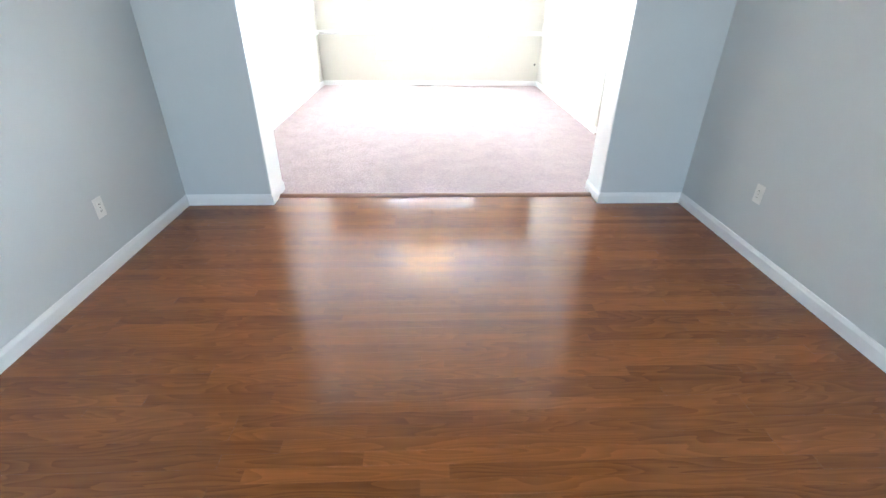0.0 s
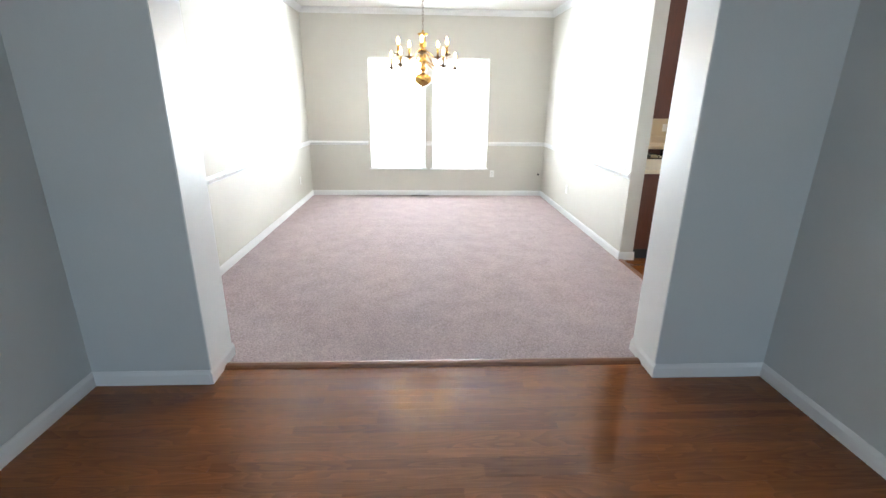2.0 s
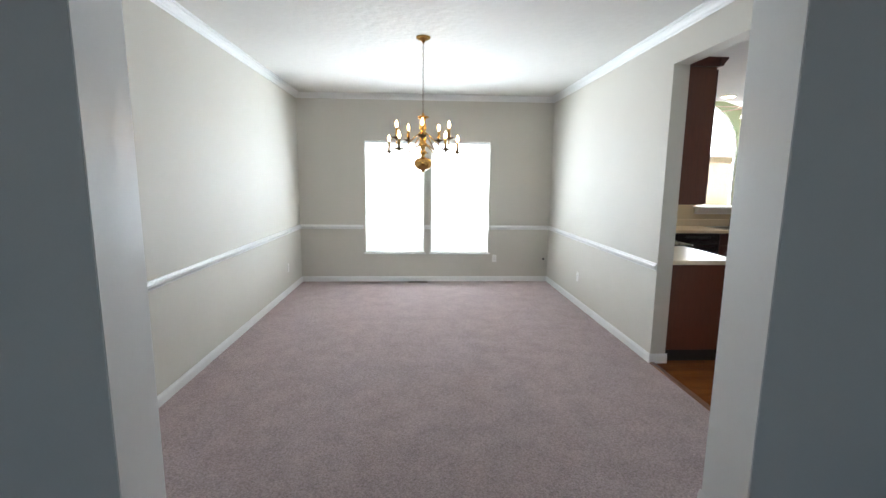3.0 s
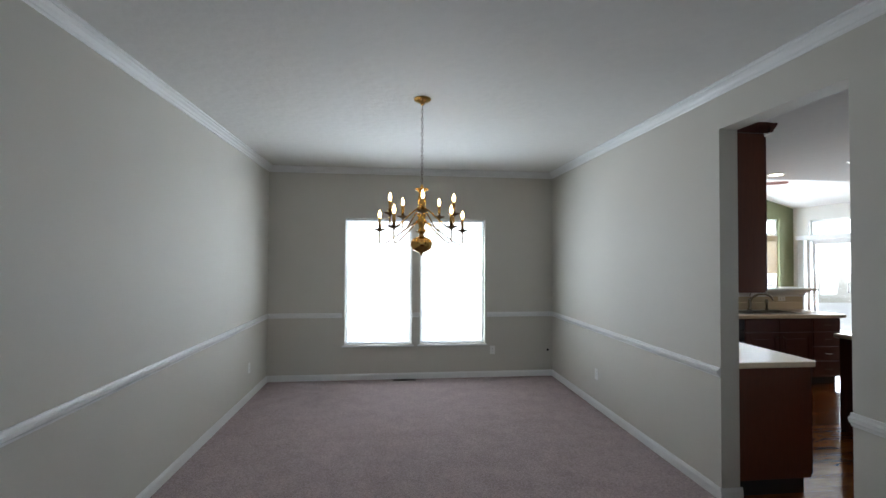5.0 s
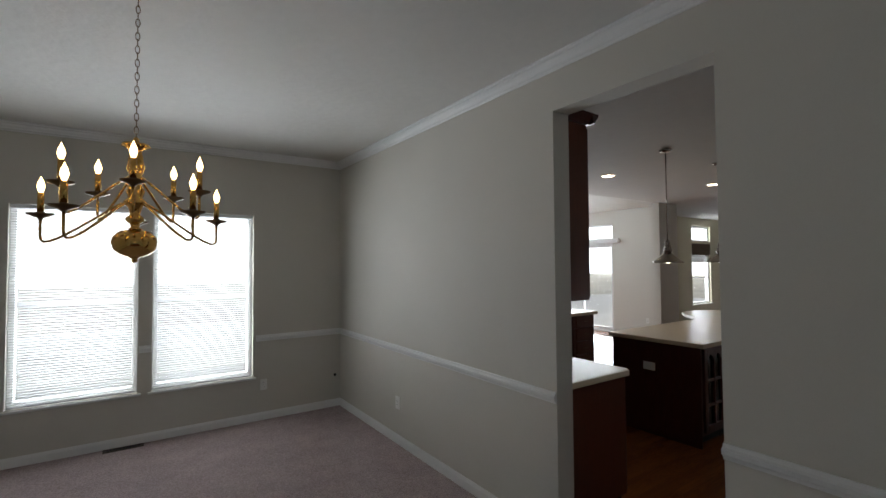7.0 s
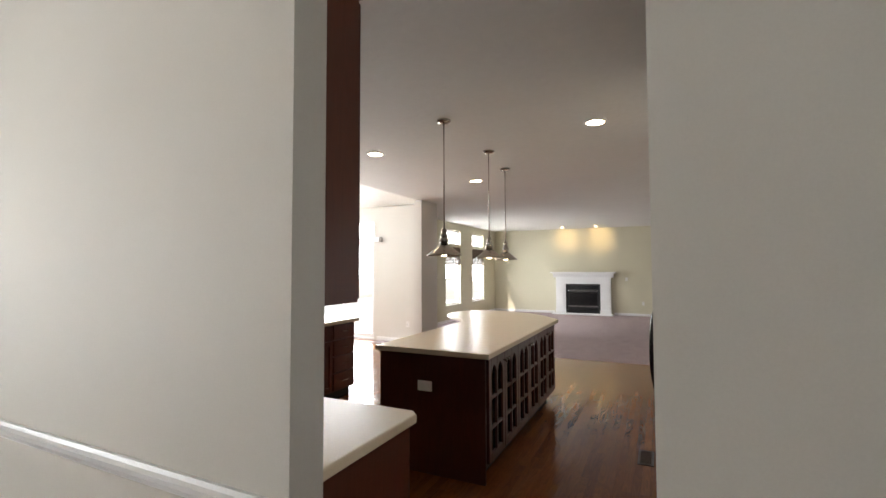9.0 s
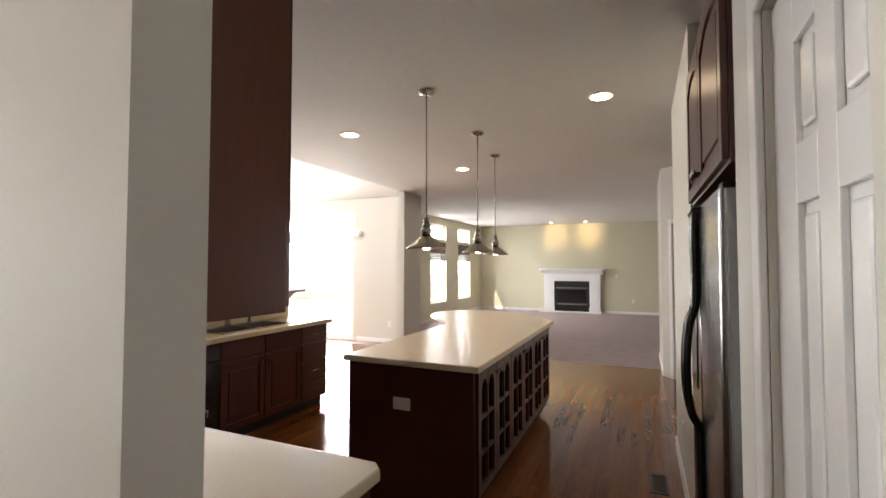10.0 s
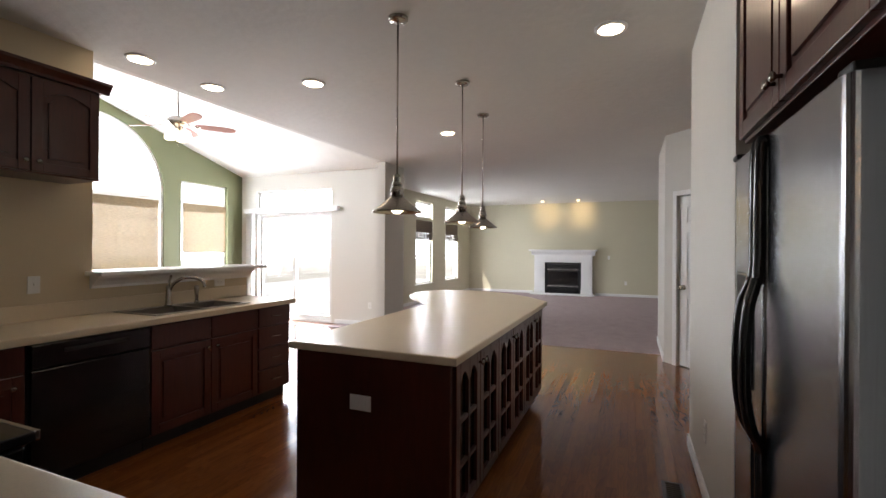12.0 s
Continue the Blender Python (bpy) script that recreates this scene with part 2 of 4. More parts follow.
def tube(bm, pts, r, seg=8):
    """A round bar along a list of points."""
    pts = [Vector(p) for p in pts]
    rings, side = [], None
    for i, p in enumerate(pts):
        d = (pts[min(i + 1, len(pts) - 1)] - pts[max(i - 1, 0)]).normalized()
        side = d.orthogonal() if side is None else side - d * side.dot(d)
        side.normalize()
        up = d.cross(side)
        rings.append([bm.verts.new(p + side * (r * math.cos(2 * math.pi * k / seg)) + up * (r * math.sin(2 * math.pi * k / seg))) for k in range(seg)])
    for a, b in zip(rings, rings[1:]):
        for k in range(seg):
            f = bm.faces.new((a[k], a[(k + 1) % seg], b[(k + 1) % seg], b[k]))
            f.smooth = True
    bm.faces.new(rings[0])
    bm.faces.new(rings[-1])
    return bm


def mesh_of(name, bm, mat):
    bmesh.ops.recalc_face_normals(bm, faces=bm.faces)
    me = bpy.data.meshes.new(name)
    bm.to_mesh(me)
    bm.free()
    me.materials.append(mat)
    return me


def thing(name, loc, label, category, group=""):
    ob = new(name)
    ob.location = loc
    ob.empty_display_size = 0.1
    ORIGIN[ob] = Matrix.Translation(loc)
    return tagged(ob, label, category, group)


def part(name, bm, mat, parent, label="", m=None):
    """One mesh under a thing or a part; its shape is given in world places, or under m."""
    if m is not None:
        bmesh.ops.transform(bm, matrix=m, verts=bm.verts)
    bmesh.ops.transform(bm, matrix=ORIGIN[parent].inverted(), verts=bm.verts)
    ob = new(name, mesh_of(name, bm, mat))
    ob.parent = parent
    ORIGIN[ob] = ORIGIN[parent]
    return tagged(ob, label)


def solo(name, bm, mat, label, category, kind="", loc=None):
    if loc is not None:
        bmesh.ops.transform(bm, matrix=Matrix.Translation(loc).inverted(), verts=bm.verts)
    ob = new(name, mesh_of(name, bm, mat))
    if loc is not None:
        ob.location = loc
    ORIGIN[ob] = Matrix.Translation(loc) if loc is not None else Matrix.Identity(4)
    return tagged(ob, label, category, kind=kind)


def structure(name, bm, mat, label, category):
    return solo(name, bm, mat, label, category, "structure")


def cells(bm, axis, a0, a1, u0, u1, z0, z1, holes=()):
    """A wall of thickness a0..a1 over u0..u1 with holes (u0, u1, z0, z1) right through it."""
    us = sorted({u0, u1, *[h[0] for h in holes], *[h[1] for h in holes]})
    for p, q in zip(us, us[1:]):
        mid = (p + q) / 2
        cut = sorted((h[2], h[3]) for h in holes if h[0] < mid < h[1])
        z = z0
        for lo, hi in cut + [(z1, z1)]:
            if lo > z + 1e-4:
                if axis == "x":
                    box(bm, a0, a1, p, q, z, lo)
                else:
                    box(bm, p, q, a0, a1, z, lo)
            z = hi
    return bm


def smooth_path(pts, n=6):
    """A softly curved line through a few points."""
    v = [Vector(p) for p in pts]
    v = [v[0]] + v + [v[-1]]
    out = []
    for i in range(1, len(v) - 2):
        for k in range(n):
            u = k / n
            a, b, c, d = v[i - 1], v[i], v[i + 1], v[i + 2]
            out.append(0.5 * (2 * b + (c - a) * u + (2 * a - 5 * b + 4 * c - d) * u * u + (3 * b - a - 3 * c + d) * u ** 3))
    return out + [v[-1]]


B = bmesh.new

# ---- the large structure ----
H = 2.82
WEST, EAST, NORTH = -0.45, 3.385, 9.43
DOOR_TOP = 2.515
structure("wall_living_west", cells(B(), "x", WEST - 0.14, WEST, -2.5, 4.13, 0, H), LIVING_PAINT, "pale blue-grey painted living room wall", "wall")
structure("wall_living_east", cells(B(), "x", 3.39, 3.52, -2.5, 4.13, 0, H), LIVING_PAINT, "pale blue-grey painted living room wall", "wall")
structure("wall_living_south", cells(B(), "y", -2.64, -2.5, WEST - 0.14, 3.52, 0, H, [(0.26, 2.66, 0.7, 2.3)]), LIVING_PAINT, "pale painted wall with a wide window", "wall")
structure("wall_partition", cells(B(), "y", 4.13, 4.42, WEST - 0.14, 3.52, 0, H, [(0.19, 2.74, 0, DOOR_TOP)]), LIVING_PAINT, "pale painted partition with a wide cased opening", "wall")
structure("wall_dining_west", cells(B(), "x", WEST - 0.14, WEST, 4.42, NORTH, 0, H), DINING_PAINT, "light greige dining room wall with chair rail", "wall")
structure("wall_dining_east", cells(B(), "x", EAST, 3.52, 4.42, NORTH, 0, H, [(5.285, 6.17, 0, DOOR_TOP)]), DINING_PAINT, "light greige dining room wall with kitchen opening", "wall")
structure("wall_dining_north", cells(B(), "y", NORTH, NORTH + 0.16, WEST - 0.14, 3.52, 0, H, [(0.538, 1.428, 0.46, 2.152), (1.538, 2.428, 0.46, 2.152)]), DINING_PAINT, "light greige dining room wall with twin windows", "wall")
structure("wall_kitchen_north", cells(B(), "y", 9.25, 9.39, 3.52, 7.05, 0, H, [(5.62, 7.05, 1.185, H)]), KITCHEN_PAINT, "tan kitchen wall dropping to a half wall", "wall")
structure("wall_kitchen_south", cells(B(), "y", 5.10, 5.24, 5.74, 7.22, 0, H), HALL_PAINT, "off-white painted wall beside the refrigerator", "wall")
structure("wall_pantry", cells(B(), "y", 5.12, 5.24, 3.52, 4.40, 0, H, [(3.535, 4.125, 0, 2.05)]), HALL_PAINT, "off-white wall around the pantry door", "wall")
structure("wall_fridge_bay", cells(B(), "y", 4.30, 4.42, 3.52, 5.86, 0, H), HALL_PAINT, "off-white wall at the back of the bay", "wall")
structure("wall_bay_side", cells(B(), "x", 4.40, 4.46, 4.42, 5.24, 0, H), HALL_PAINT, "off-white side wall of the refrigerator bay", "wall")
structure("wall_bay_end", cells(B(), "x", 5.74, 5.86, 4.42, 5.10, 0, H), HALL_PAINT, "off-white end wall of the refrigerator bay", "wall")
structure("wall_hall_west", cells(B(), "x", 7.08, 7.22, 3.0, 5.10, 0, H), HALL_PAINT, "off-white hall wall", "wall")
# unseen, invented wall that closes the south side
structure("wall_hall_south", cells(B(), "y", 2.86, 3.0, 7.08, 18.02, 0, H), HALL_PAINT, "unseen off-white wall added to close the hall and family room", "wall")
structure("wall_family_return", cells(B(), "y", 5.10, 5.24, 9.83, 11.2, 0, H), HALL_PAINT, "off-white wall end by the carpet", "wall")
structure("wall_fireplace", cells(B(), "x", 17.88, 18.02, 3.0, 10.74, 0, H), FAMILY_PAINT, "yellow-beige family room wall with fireplace", "wall")
structure("wall_family_north", cells(B(), "y", 10.6, 10.74, 10.7, 17.88, 0, H, [(13.77, 14.80, 0.49, 2.13), (13.77, 14.80, 2.19, 2.61), (15.73, 16.75, 0.49, 2.13), (15.73, 16.75, 2.19, 2.61)]), FAMILY_PAINT, "yellow-beige wall with two tall windows", "wall")
structure("wall_stub", cells(B(), "y", 9.35, 9.50, 10.03, 10.55, 0, H), HALL_PAINT, "beige wall end between nook and family room", "wall")
structure("wall_slider", cells(B(), "x", 10.55, 10.70, 9.35, 13.14, 0, 2.95, [(10.78, 12.60, 0, 2.08), (10.78, 12.60, 2.16, 2.52)]), HALL_PAINT, "pale breakfast nook wall with sliding door", "wall")
structure("wall_nook_west", cells(B(), "x", 4.87, 5.01, 9.39, 13.0, 0, 2.95), HALL_PAINT, "pale breakfast nook wall", "wall")

# green gable wall with the arched window
RIDGE_X, RIDGE_Z, EAVE_Z = 7.78, 3.65, 2.83
ARCH_R, ARCH_Z = 1.09, 2.36


def roof_z(x):
    return RIDGE_Z - (RIDGE_Z - EAVE_Z) * abs(x - RIDGE_X) / 2.77


bm = B()
xs = sorted({4.87, 5.01, 9.19, 10.19, 10.55, RIDGE_X, *[RIDGE_X + ARCH_R * math.cos(math.pi * k / 28) for k in range(29)]})
for p, q in zip(xs, xs[1:]):
    mid = (p + q) / 2
    if abs(mid - RIDGE_X) < ARCH_R:
        zp, zq = [ARCH_Z + math.sqrt(max(0, ARCH_R ** 2 - (v - RIDGE_X) ** 2)) for v in (p, q)]
        prism(bm, [(p, zp), (q, zq), (q, roof_z(q) + 0.2), (p, roof_z(p) + 0.2)], "y", 13.0, 13.14)
        prism(bm, [(p, 0), (q, 0), (q, 0.75), (p, 0.75)], "y", 13.0, 13.14)
    elif 9.19 < mid < 10.19:
        prism(bm, [(p, 2.58), (q, 2.58), (q, roof_z(q) + 0.2), (p, roof_z(p) + 0.2)], "y", 13.0, 13.14)
        prism(bm, [(p, 0), (q, 0), (q, 0.75), (p, 0.75)], "y", 13.0, 13.14)
    else:
        prism(bm, [(p, 0), (q, 0), (q, roof_z(q) + 0.2), (p, roof_z(p) + 0.2)], "y", 13.0, 13.14)
structure("wall_nook_north", bm, GREEN_PAINT, "olive green gable wall with an arched window", "wall")
bm = B()
for s in (-1, 1):
    a, b = (RIDGE_X, RIDGE_Z), (RIDGE_X + s * 2.77, EAVE_Z)
    prism(bm, [a, b, (b[0], b[1] + 0.1), (a[0], a[1] + 0.1)], "y", 9.46, 13.0)
structure("ceiling_nook", bm, VAULT_PAINT, "white vaulted ceiling over the breakfast nook", "ceiling")
structure("wall_nook_gable", cells(B(), "y", 9.39, 9.46, 4.87, 10.55, H + 0.002, 3.8), VAULT_PAINT, "white gable above the kitchen ceiling's edge", "wall")
structure("ceiling_living", box(B(), WEST - 0.14, 3.52, -2.64, 4.13, H, H + 0.1), CEILING_PAINT, "white living room ceiling", "ceiling")
structure("ceiling_dining", box(B(), WEST - 0.14, 3.45, 4.13, NORTH + 0.16, H, H + 0.1), CEILING_PAINT, "textured white dining room ceiling", "ceiling")
bm = B()
box(bm, 3.45, 10.55, 4.30, 9.39, H, H + 0.1)
box(bm, 10.55, 18.02, 4.30, 10.74, H, H + 0.1)
box(bm, 7.15, 18.02, 2.86, 4.30, H, H + 0.1)
structure("ceiling_kitchen", bm, CEILING_PAINT, "textured warm white kitchen and family room ceiling", "ceiling")

# floors
subfloor = B()
box(subfloor, WEST - 0.14, 3.6, -2.64, 4.28, -0.1, -0.014)
structure("floor_living", subfloor, OAK_TRIM, "red-brown oak floor of the living room", "floor")
structure("floor_dining", box(B(), WEST, 3.40, 4.30, NORTH, -0.1, 0.004), CARPET, "mauve-grey cut pile carpet in the dining room", "carpet")
kitchen_floor = structure("floor_kitchen", box(B(), 3.40, 10.22, 3.0, 13.0, -0.1, -0.014), OAK_TRIM, "red-brown oak floor of the kitchen", "floor")
structure("floor_family", box(B(), 10.22, 17.88, 3.0, 10.6, -0.1, 0.006), CARPET, "mauve-grey carpet in the family room", "carpet")
structure("floor_nook_end", box(B(), 10.22, 10.56, 9.5, 13.0, -0.1, -0.001), OAK_TRIM, "oak floor at the sliding door", "floor")
structure("ground", box(B(), -400, 400, -400, 400, -0.4, -0.3), PALE_GROUND, "ground around the house to the horizon, paled to look overexposed", "ground")
# slabs added so the ground seen through the glass turns white
structure("patio", box(B(), 10.72, 24, 10.78, 20, -0.29, -0.12), PALE_SLAB, "pale slab added to whiten the ground outside the sliding door", "patio")
structure("patio_nook", box(B(), -2, 10.7, 13.2, 20, -0.29, -0.14), PALE_SLAB, "pale slab added to whiten the ground outside the nook", "patio")
# glowing sheets added so that the windows show white
structure("backdrop_north", box(B(), -60, 70, 60, 60.5, -0.29, 26), OUTDOOR_GLARE, "glowing sheet standing in for overexposed distance north of the house", "backdrop")
structure("backdrop_east", box(B(), 70, 70.5, -20, 60, -0.29, 26), OUTDOOR_GLARE, "glowing sheet standing in for overexposed distance east of the house", "backdrop")
# transition strips
bm = B()
prism(bm, [(4.26, 0), (4.33, 0), (4.325, 0.010), (4.305, 0.016), (4.28, 0.014), (4.262, 0.006)], "x", 0.19, 2.74)
structure("trim_threshold", bm, OAK_TRIM, "oak threshold strip between floor and carpet", "trim")
bm = B()
prism(bm, [(3.37, 0.0), (3.43, 0.0), (3.42, 0.012), (3.385, 0.012)], "y", 5.285, 6.17)
structure("trim_threshold_kitchen", bm, OAK_TRIM, "oak threshold strip at the kitchen opening", "trim")

# skirting
BASE_PROFILE = [(0, 0), (0.014, 0), (0.014, 0.062), (0.010, 0.072), (0.006, 0.085), (0, 0.085)]
RAIL_PROFILE = [(0, 0.825), (0.010, 0.825), (0.014, 0.838), (0.026, 0.850), (0.028, 0.868), (0.016, 0.876), (0.012, 0.890), (0, 0.890)]
CROWN_PROFILE = [(0, H - 0.078), (0.009, H - 0.078), (0.013, H - 0.070), (0.013, H - 0.060), (0.020, H - 0.054), (0.027, H - 0.038), (0.044, H - 0.024), (0.044, H - 0.017), (0.058, H - 0.011), (0.058, H), (0, H)]


def trim_run(name, profile, axis, side, at, u0, u1, label, z=0.0, mat=None):
    """A moulding along a wall whose face lies at `at` and looks to `side` (+1 or -1)."""
    bm = B()
    prism(bm, [(at + side * (d + 0.0005), h + z) for d, h in profile], axis, u0, u1)
    return structure(name, bm, mat or TRIM, label, "moulding")


BB = "white painted skirting board"
for ax, s, at, u0, u1 in (("y", 1, WEST, -2.5, 4.13), ("y", -1, 3.39, -2.5, 4.13), ("x", -1, 4.13, WEST, 0.19), ("x", -1, 4.13, 2.74, 3.39),
                          ("y", 1, 0.19, 4.118, 4.432), ("y", -1, 2.74, 4.118, 4.432),
                          ("y", 1, WEST, 4.42, NORTH), ("x", -1, NORTH, WEST, EAST), ("y", -1, EAST, 6.17, NORTH), ("y", -1, EAST, 4.42, 5.285),
                          ("x", 1, 4.42, WEST, 0.19), ("x", 1, 4.42, 2.74, EAST), ("x", -1, 6.17, 3.371, 3.534), ("x", 1, 5.285, 3.371, 3.534),
                          ("x", 1, 5.24, 5.76, 7.234), ("y", 1, 7.22, 3.0, 5.254), ("x", 1, 5.24, 9.83, 11.2), ("y", -1, 17.88, 3.0, 6.60), ("y", -1, 17.88, 8.48, 10.6),
                          ("x", -1, 10.6, 10.7, 17.88), ("y", -1, 10.55, 9.5, 10.70), ("x", -1, 13.0, 5.01, 10.55), ("x", -1, 9.35, 10.03, 10.55)):
    trim_run("baseboard", BASE_PROFILE, ax, s, at, u0, u1, BB)
CR = "white chair rail moulding on the dining wall"
for ax, s, at, u0, u1 in (("y", 1, WEST, 4.42, NORTH), ("x", -1, NORTH, WEST, 0.508), ("x", -1, NORTH, 1.438, 1.528), ("x", -1, NORTH, 2.458, EAST),
                          ("y", -1, EAST, 6.17, NORTH), ("y", -1, EAST, 4.42, 5.285)):
    trim_run("trim_chair_rail", RAIL_PROFILE, ax, s, at, u0, u1, CR)
CW = "white crown moulding under the dining ceiling"
for ax, s, at, u0, u1 in (("y", 1, WEST, 4.42, NORTH), ("x", -1, NORTH, WEST, EAST), ("y", -1, EAST, 4.42, NORTH), ("x", 1, 4.42, WEST, EAST)):
    trim_run("trim_crown", CROWN_PROFILE, ax, s, at, u0, u1, CW)
# cased ends of the wide opening; trim white stands in for window light
bm = B()
cells(bm, "y", 4.133, 4.417, 0.186, 0.196, 0.0, DOOR_TOP)
structure("trim_jamb", bm, TRIM, "opening jamb whitened to imitate window light on wall paint", "jamb")
bm = B()
cells(bm, "y", 4.133, 4.417, 2.734, 2.744, 0.0, DOOR_TOP)
structure("trim_jamb", bm, TRIM, "opening jamb whitened to imitate window light on wall paint", "jamb")

# the angled hall wall with its door
ANG = Matrix.Translation((9.83, 5.24, 0)) @ Matrix.Rotation(math.atan2(-0.65, -0.76), 4, "Z")   # local x runs along the wall, local -y into the room's back
bm = B()
cells(bm, "y", 0.0, 0.12, 0.0, 1.9, 0, H, [(0.20, 0.96, 0, 2.05)])
bmesh.ops.transform(bm, matrix=ANG, verts=bm.verts)
structure("wall_angled", bm, HALL_PAINT, "off-white angled wall with a closet door", "wall")


def casing(name, m, w, h, face, label, wd=0.06):
    bm = B()
    for x0, x1, z0, z1 in ((-wd, 0, 0, h + wd), (w, w + wd, 0, h + wd), (0, w, h, h + wd)):
        box(bm, x0, x1, face - 0.018, face - 0.001, z0, z1, 0.005)
    bmesh.ops.transform(bm, matrix=m, verts=bm.verts)
    return structure(name, bm, TRIM, label, "door casing")


def six_panel_door(name, m, w, h, label, knob_x, knob_mat, st=0.11, mull=0.1):
    """A moulded six-panel leaf; local x along it, local -y the seen face."""
    d = thing(name, m.translation, label, "door")
    bm = B()
    box(bm, 0, w, 0.012, 0.04, 0, h)
    pw = (w - 2 * st - mull) / 2
    rows = ((0.20, 0.80), (0.92, 1.60), (1.71, 1.90))
    cols = ((st, st + pw), (st + pw + mull, w - st))
    box(bm, 0, st, 0, 0.012, 0, h, 0.002)
    box(bm, w - st, w, 0, 0.012, 0, h, 0.002)
    box(bm, cols[0][1], cols[1][0], 0, 0.012, 0, h, 0.002)
    zs = (0, 0.20, 0.80, 0.92, 1.60, 1.71, 1.90, h)
    for z0, z1 in zip(zs[0::2], zs[1::2]):
        for c in cols:
            box(bm, c[0], c[1], 0, 0.012, z0, z1, 0.002)
    part("leaf", bm, DOOR_PAINT, d, m=m)
    for z0, z1 in rows:
        for c in cols:
            bm = B()
            box(bm, c[0] + 0.022, c[1] - 0.022, 0.003, 0.013, z0 + 0.022, z1 - 0.022, 0.007)
            part("panel", bm, DOOR_PAINT, d, m=m)
    bm = B()
    rot = Matrix.Translation((knob_x, 0, 0.94)) @ Matrix.Rotation(math.pi / 2, 4, "X")
    lathe(bm, [(0.031, 0), (0.031, 0.006), (0.012, 0.012), (0.012, 0.03), (0.022, 0.036), (0.029, 0.048), (0.027, 0.06), (0.015, 0.068)], m=rot)
    part("door_knob", bm, knob_mat, d, "round metal knob", m=m)
    return d


PANTRY = Matrix.Translation((4.125, 5.225, 0)) @ Matrix.Rotation(math.pi, 4, "Z")
tagged(six_panel_door("door_pantry", PANTRY @ Matrix.Translation((0.004, 0, 0.012)), 0.582, 2.03, "closed white six-panel pantry door with brass knob", 0.055, BRASS, 0.14, 0.08), kind="structure")
casing("trim_pantry_casing", PANTRY @ Matrix.Translation((0, -0.015, 0)), 0.59, 2.05, 0.0, "white door casing of the pantry", 0.065)
tagged(six_panel_door("door_closet", ANG @ Matrix.Translation((0.203, 0.03, 0.012)), 0.754, 2.03, "closed white six-panel closet door with nickel knob", 0.065, NICKEL), kind="structure")
casing("trim_closet_casing", ANG @ Matrix.Translation((0.20, 0, 0)), 0.76, 2.05, 0.0, "white door casing of the closet")

# ---- windows ----


def sash_window(name, label, m, w, z0, z1, bars=(), rail=None, frame_w=0.045, sill=True, depth=0.09):
    """A vinyl window in a wall hole; local x along the wall, local +y to the outside."""
    t = thing(name, m.translation, label, "window")
    tagged(t, kind="structure")
    bm = B()
    box(bm, 0.0, frame_w, 0.06, 0.06 + depth, z0, z1, 0.004)
    box(bm, w - frame_w, w, 0.06, 0.06 + depth, z0, z1, 0.004)
    box(bm, frame_w, w - frame_w, 0.06, 0.06 + depth, z0, z0 + frame_w, 0.004)
    box(bm, frame_w, w - frame_w, 0.06, 0.06 + depth, z1 - frame_w, z1, 0.004)
    part("window_frame", bm, VINYL, t, m=m)
    if rail:
        part("meeting_rail", box(B(), frame_w, w - frame_w, 0.075, 0.12, rail - 0.02, rail + 0.02, 0.004), VINYL, t, m=m)
    for z in bars:
        part("transom_bar", box(B(), frame_w, w - frame_w, 0.07, 0.13, z - 0.03, z + 0.03, 0.004), VINYL, t, m=m)
    pane = part("pane", box(B(), frame_w, w - frame_w, 0.098, 0.102, z0 + frame_w, z1 - frame_w), GLASS, t, "clear glass", m=m)
    pane.visible_shadow = False
    if sill:
        part("window_sill", box(B(), -0.03, w + 0.03, -0.03, 0.06, z0 - 0.022, z0 - 0.002, 0.005), TRIM, t, "white painted sill", m=m)
    return t


def mini_blind(m, w, z0, z1):
    """A lowered white mini blind; one mesh of slats, a head rail and a bottom rail."""
    t = thing("window_blind", m.translation, "lowered white mini blind with thin slats", "blind", "dining room blinds")
    part("head_rail", box(B(), 0.006, w - 0.006, 0.012, 0.04, z1 - 0.03, z1 - 0.002, 0.002), VINYL, t, m=m)
    bm = B()
    z = z0 + 0.03
    while z < z1 - 0.035:
        vs = []
        for k in range(4):
            a = radians(-30)
            u = (k / 3 - 0.5) * 0.025
            vs.append((0.026 + u * math.cos(a), z + u * math.sin(a) + 0.0016 * (1 - (2 * k / 3 - 1) ** 2)))
        for k in range(3):
            (ya, za), (yb, zb) = vs[k], vs[k + 1]
            bm.faces.new([bm.verts.new(p) for p in ((0.012, ya, za), (w - 0.028, ya, za), (w - 0.028, yb, zb), (0.012, yb, zb))])
        z += 0.0215
    tagged(part("slats", bm, SLAT, t, m=m), kind="stuff")
    part("bottom_rail", box(B(), 0.012, w - 0.012, 0.016, 0.036, z0 + 0.006, z0 + 0.018, 0.002), VINYL, t, m=m)
    for f in (0.16, 0.84):
        part("ladder_cord", tube(B(), [(w * f, 0.012, z0 + 0.01), (w * f, 0.012, z1 - 0.02)], 0.0012, 5), VINYL, t, m=m)


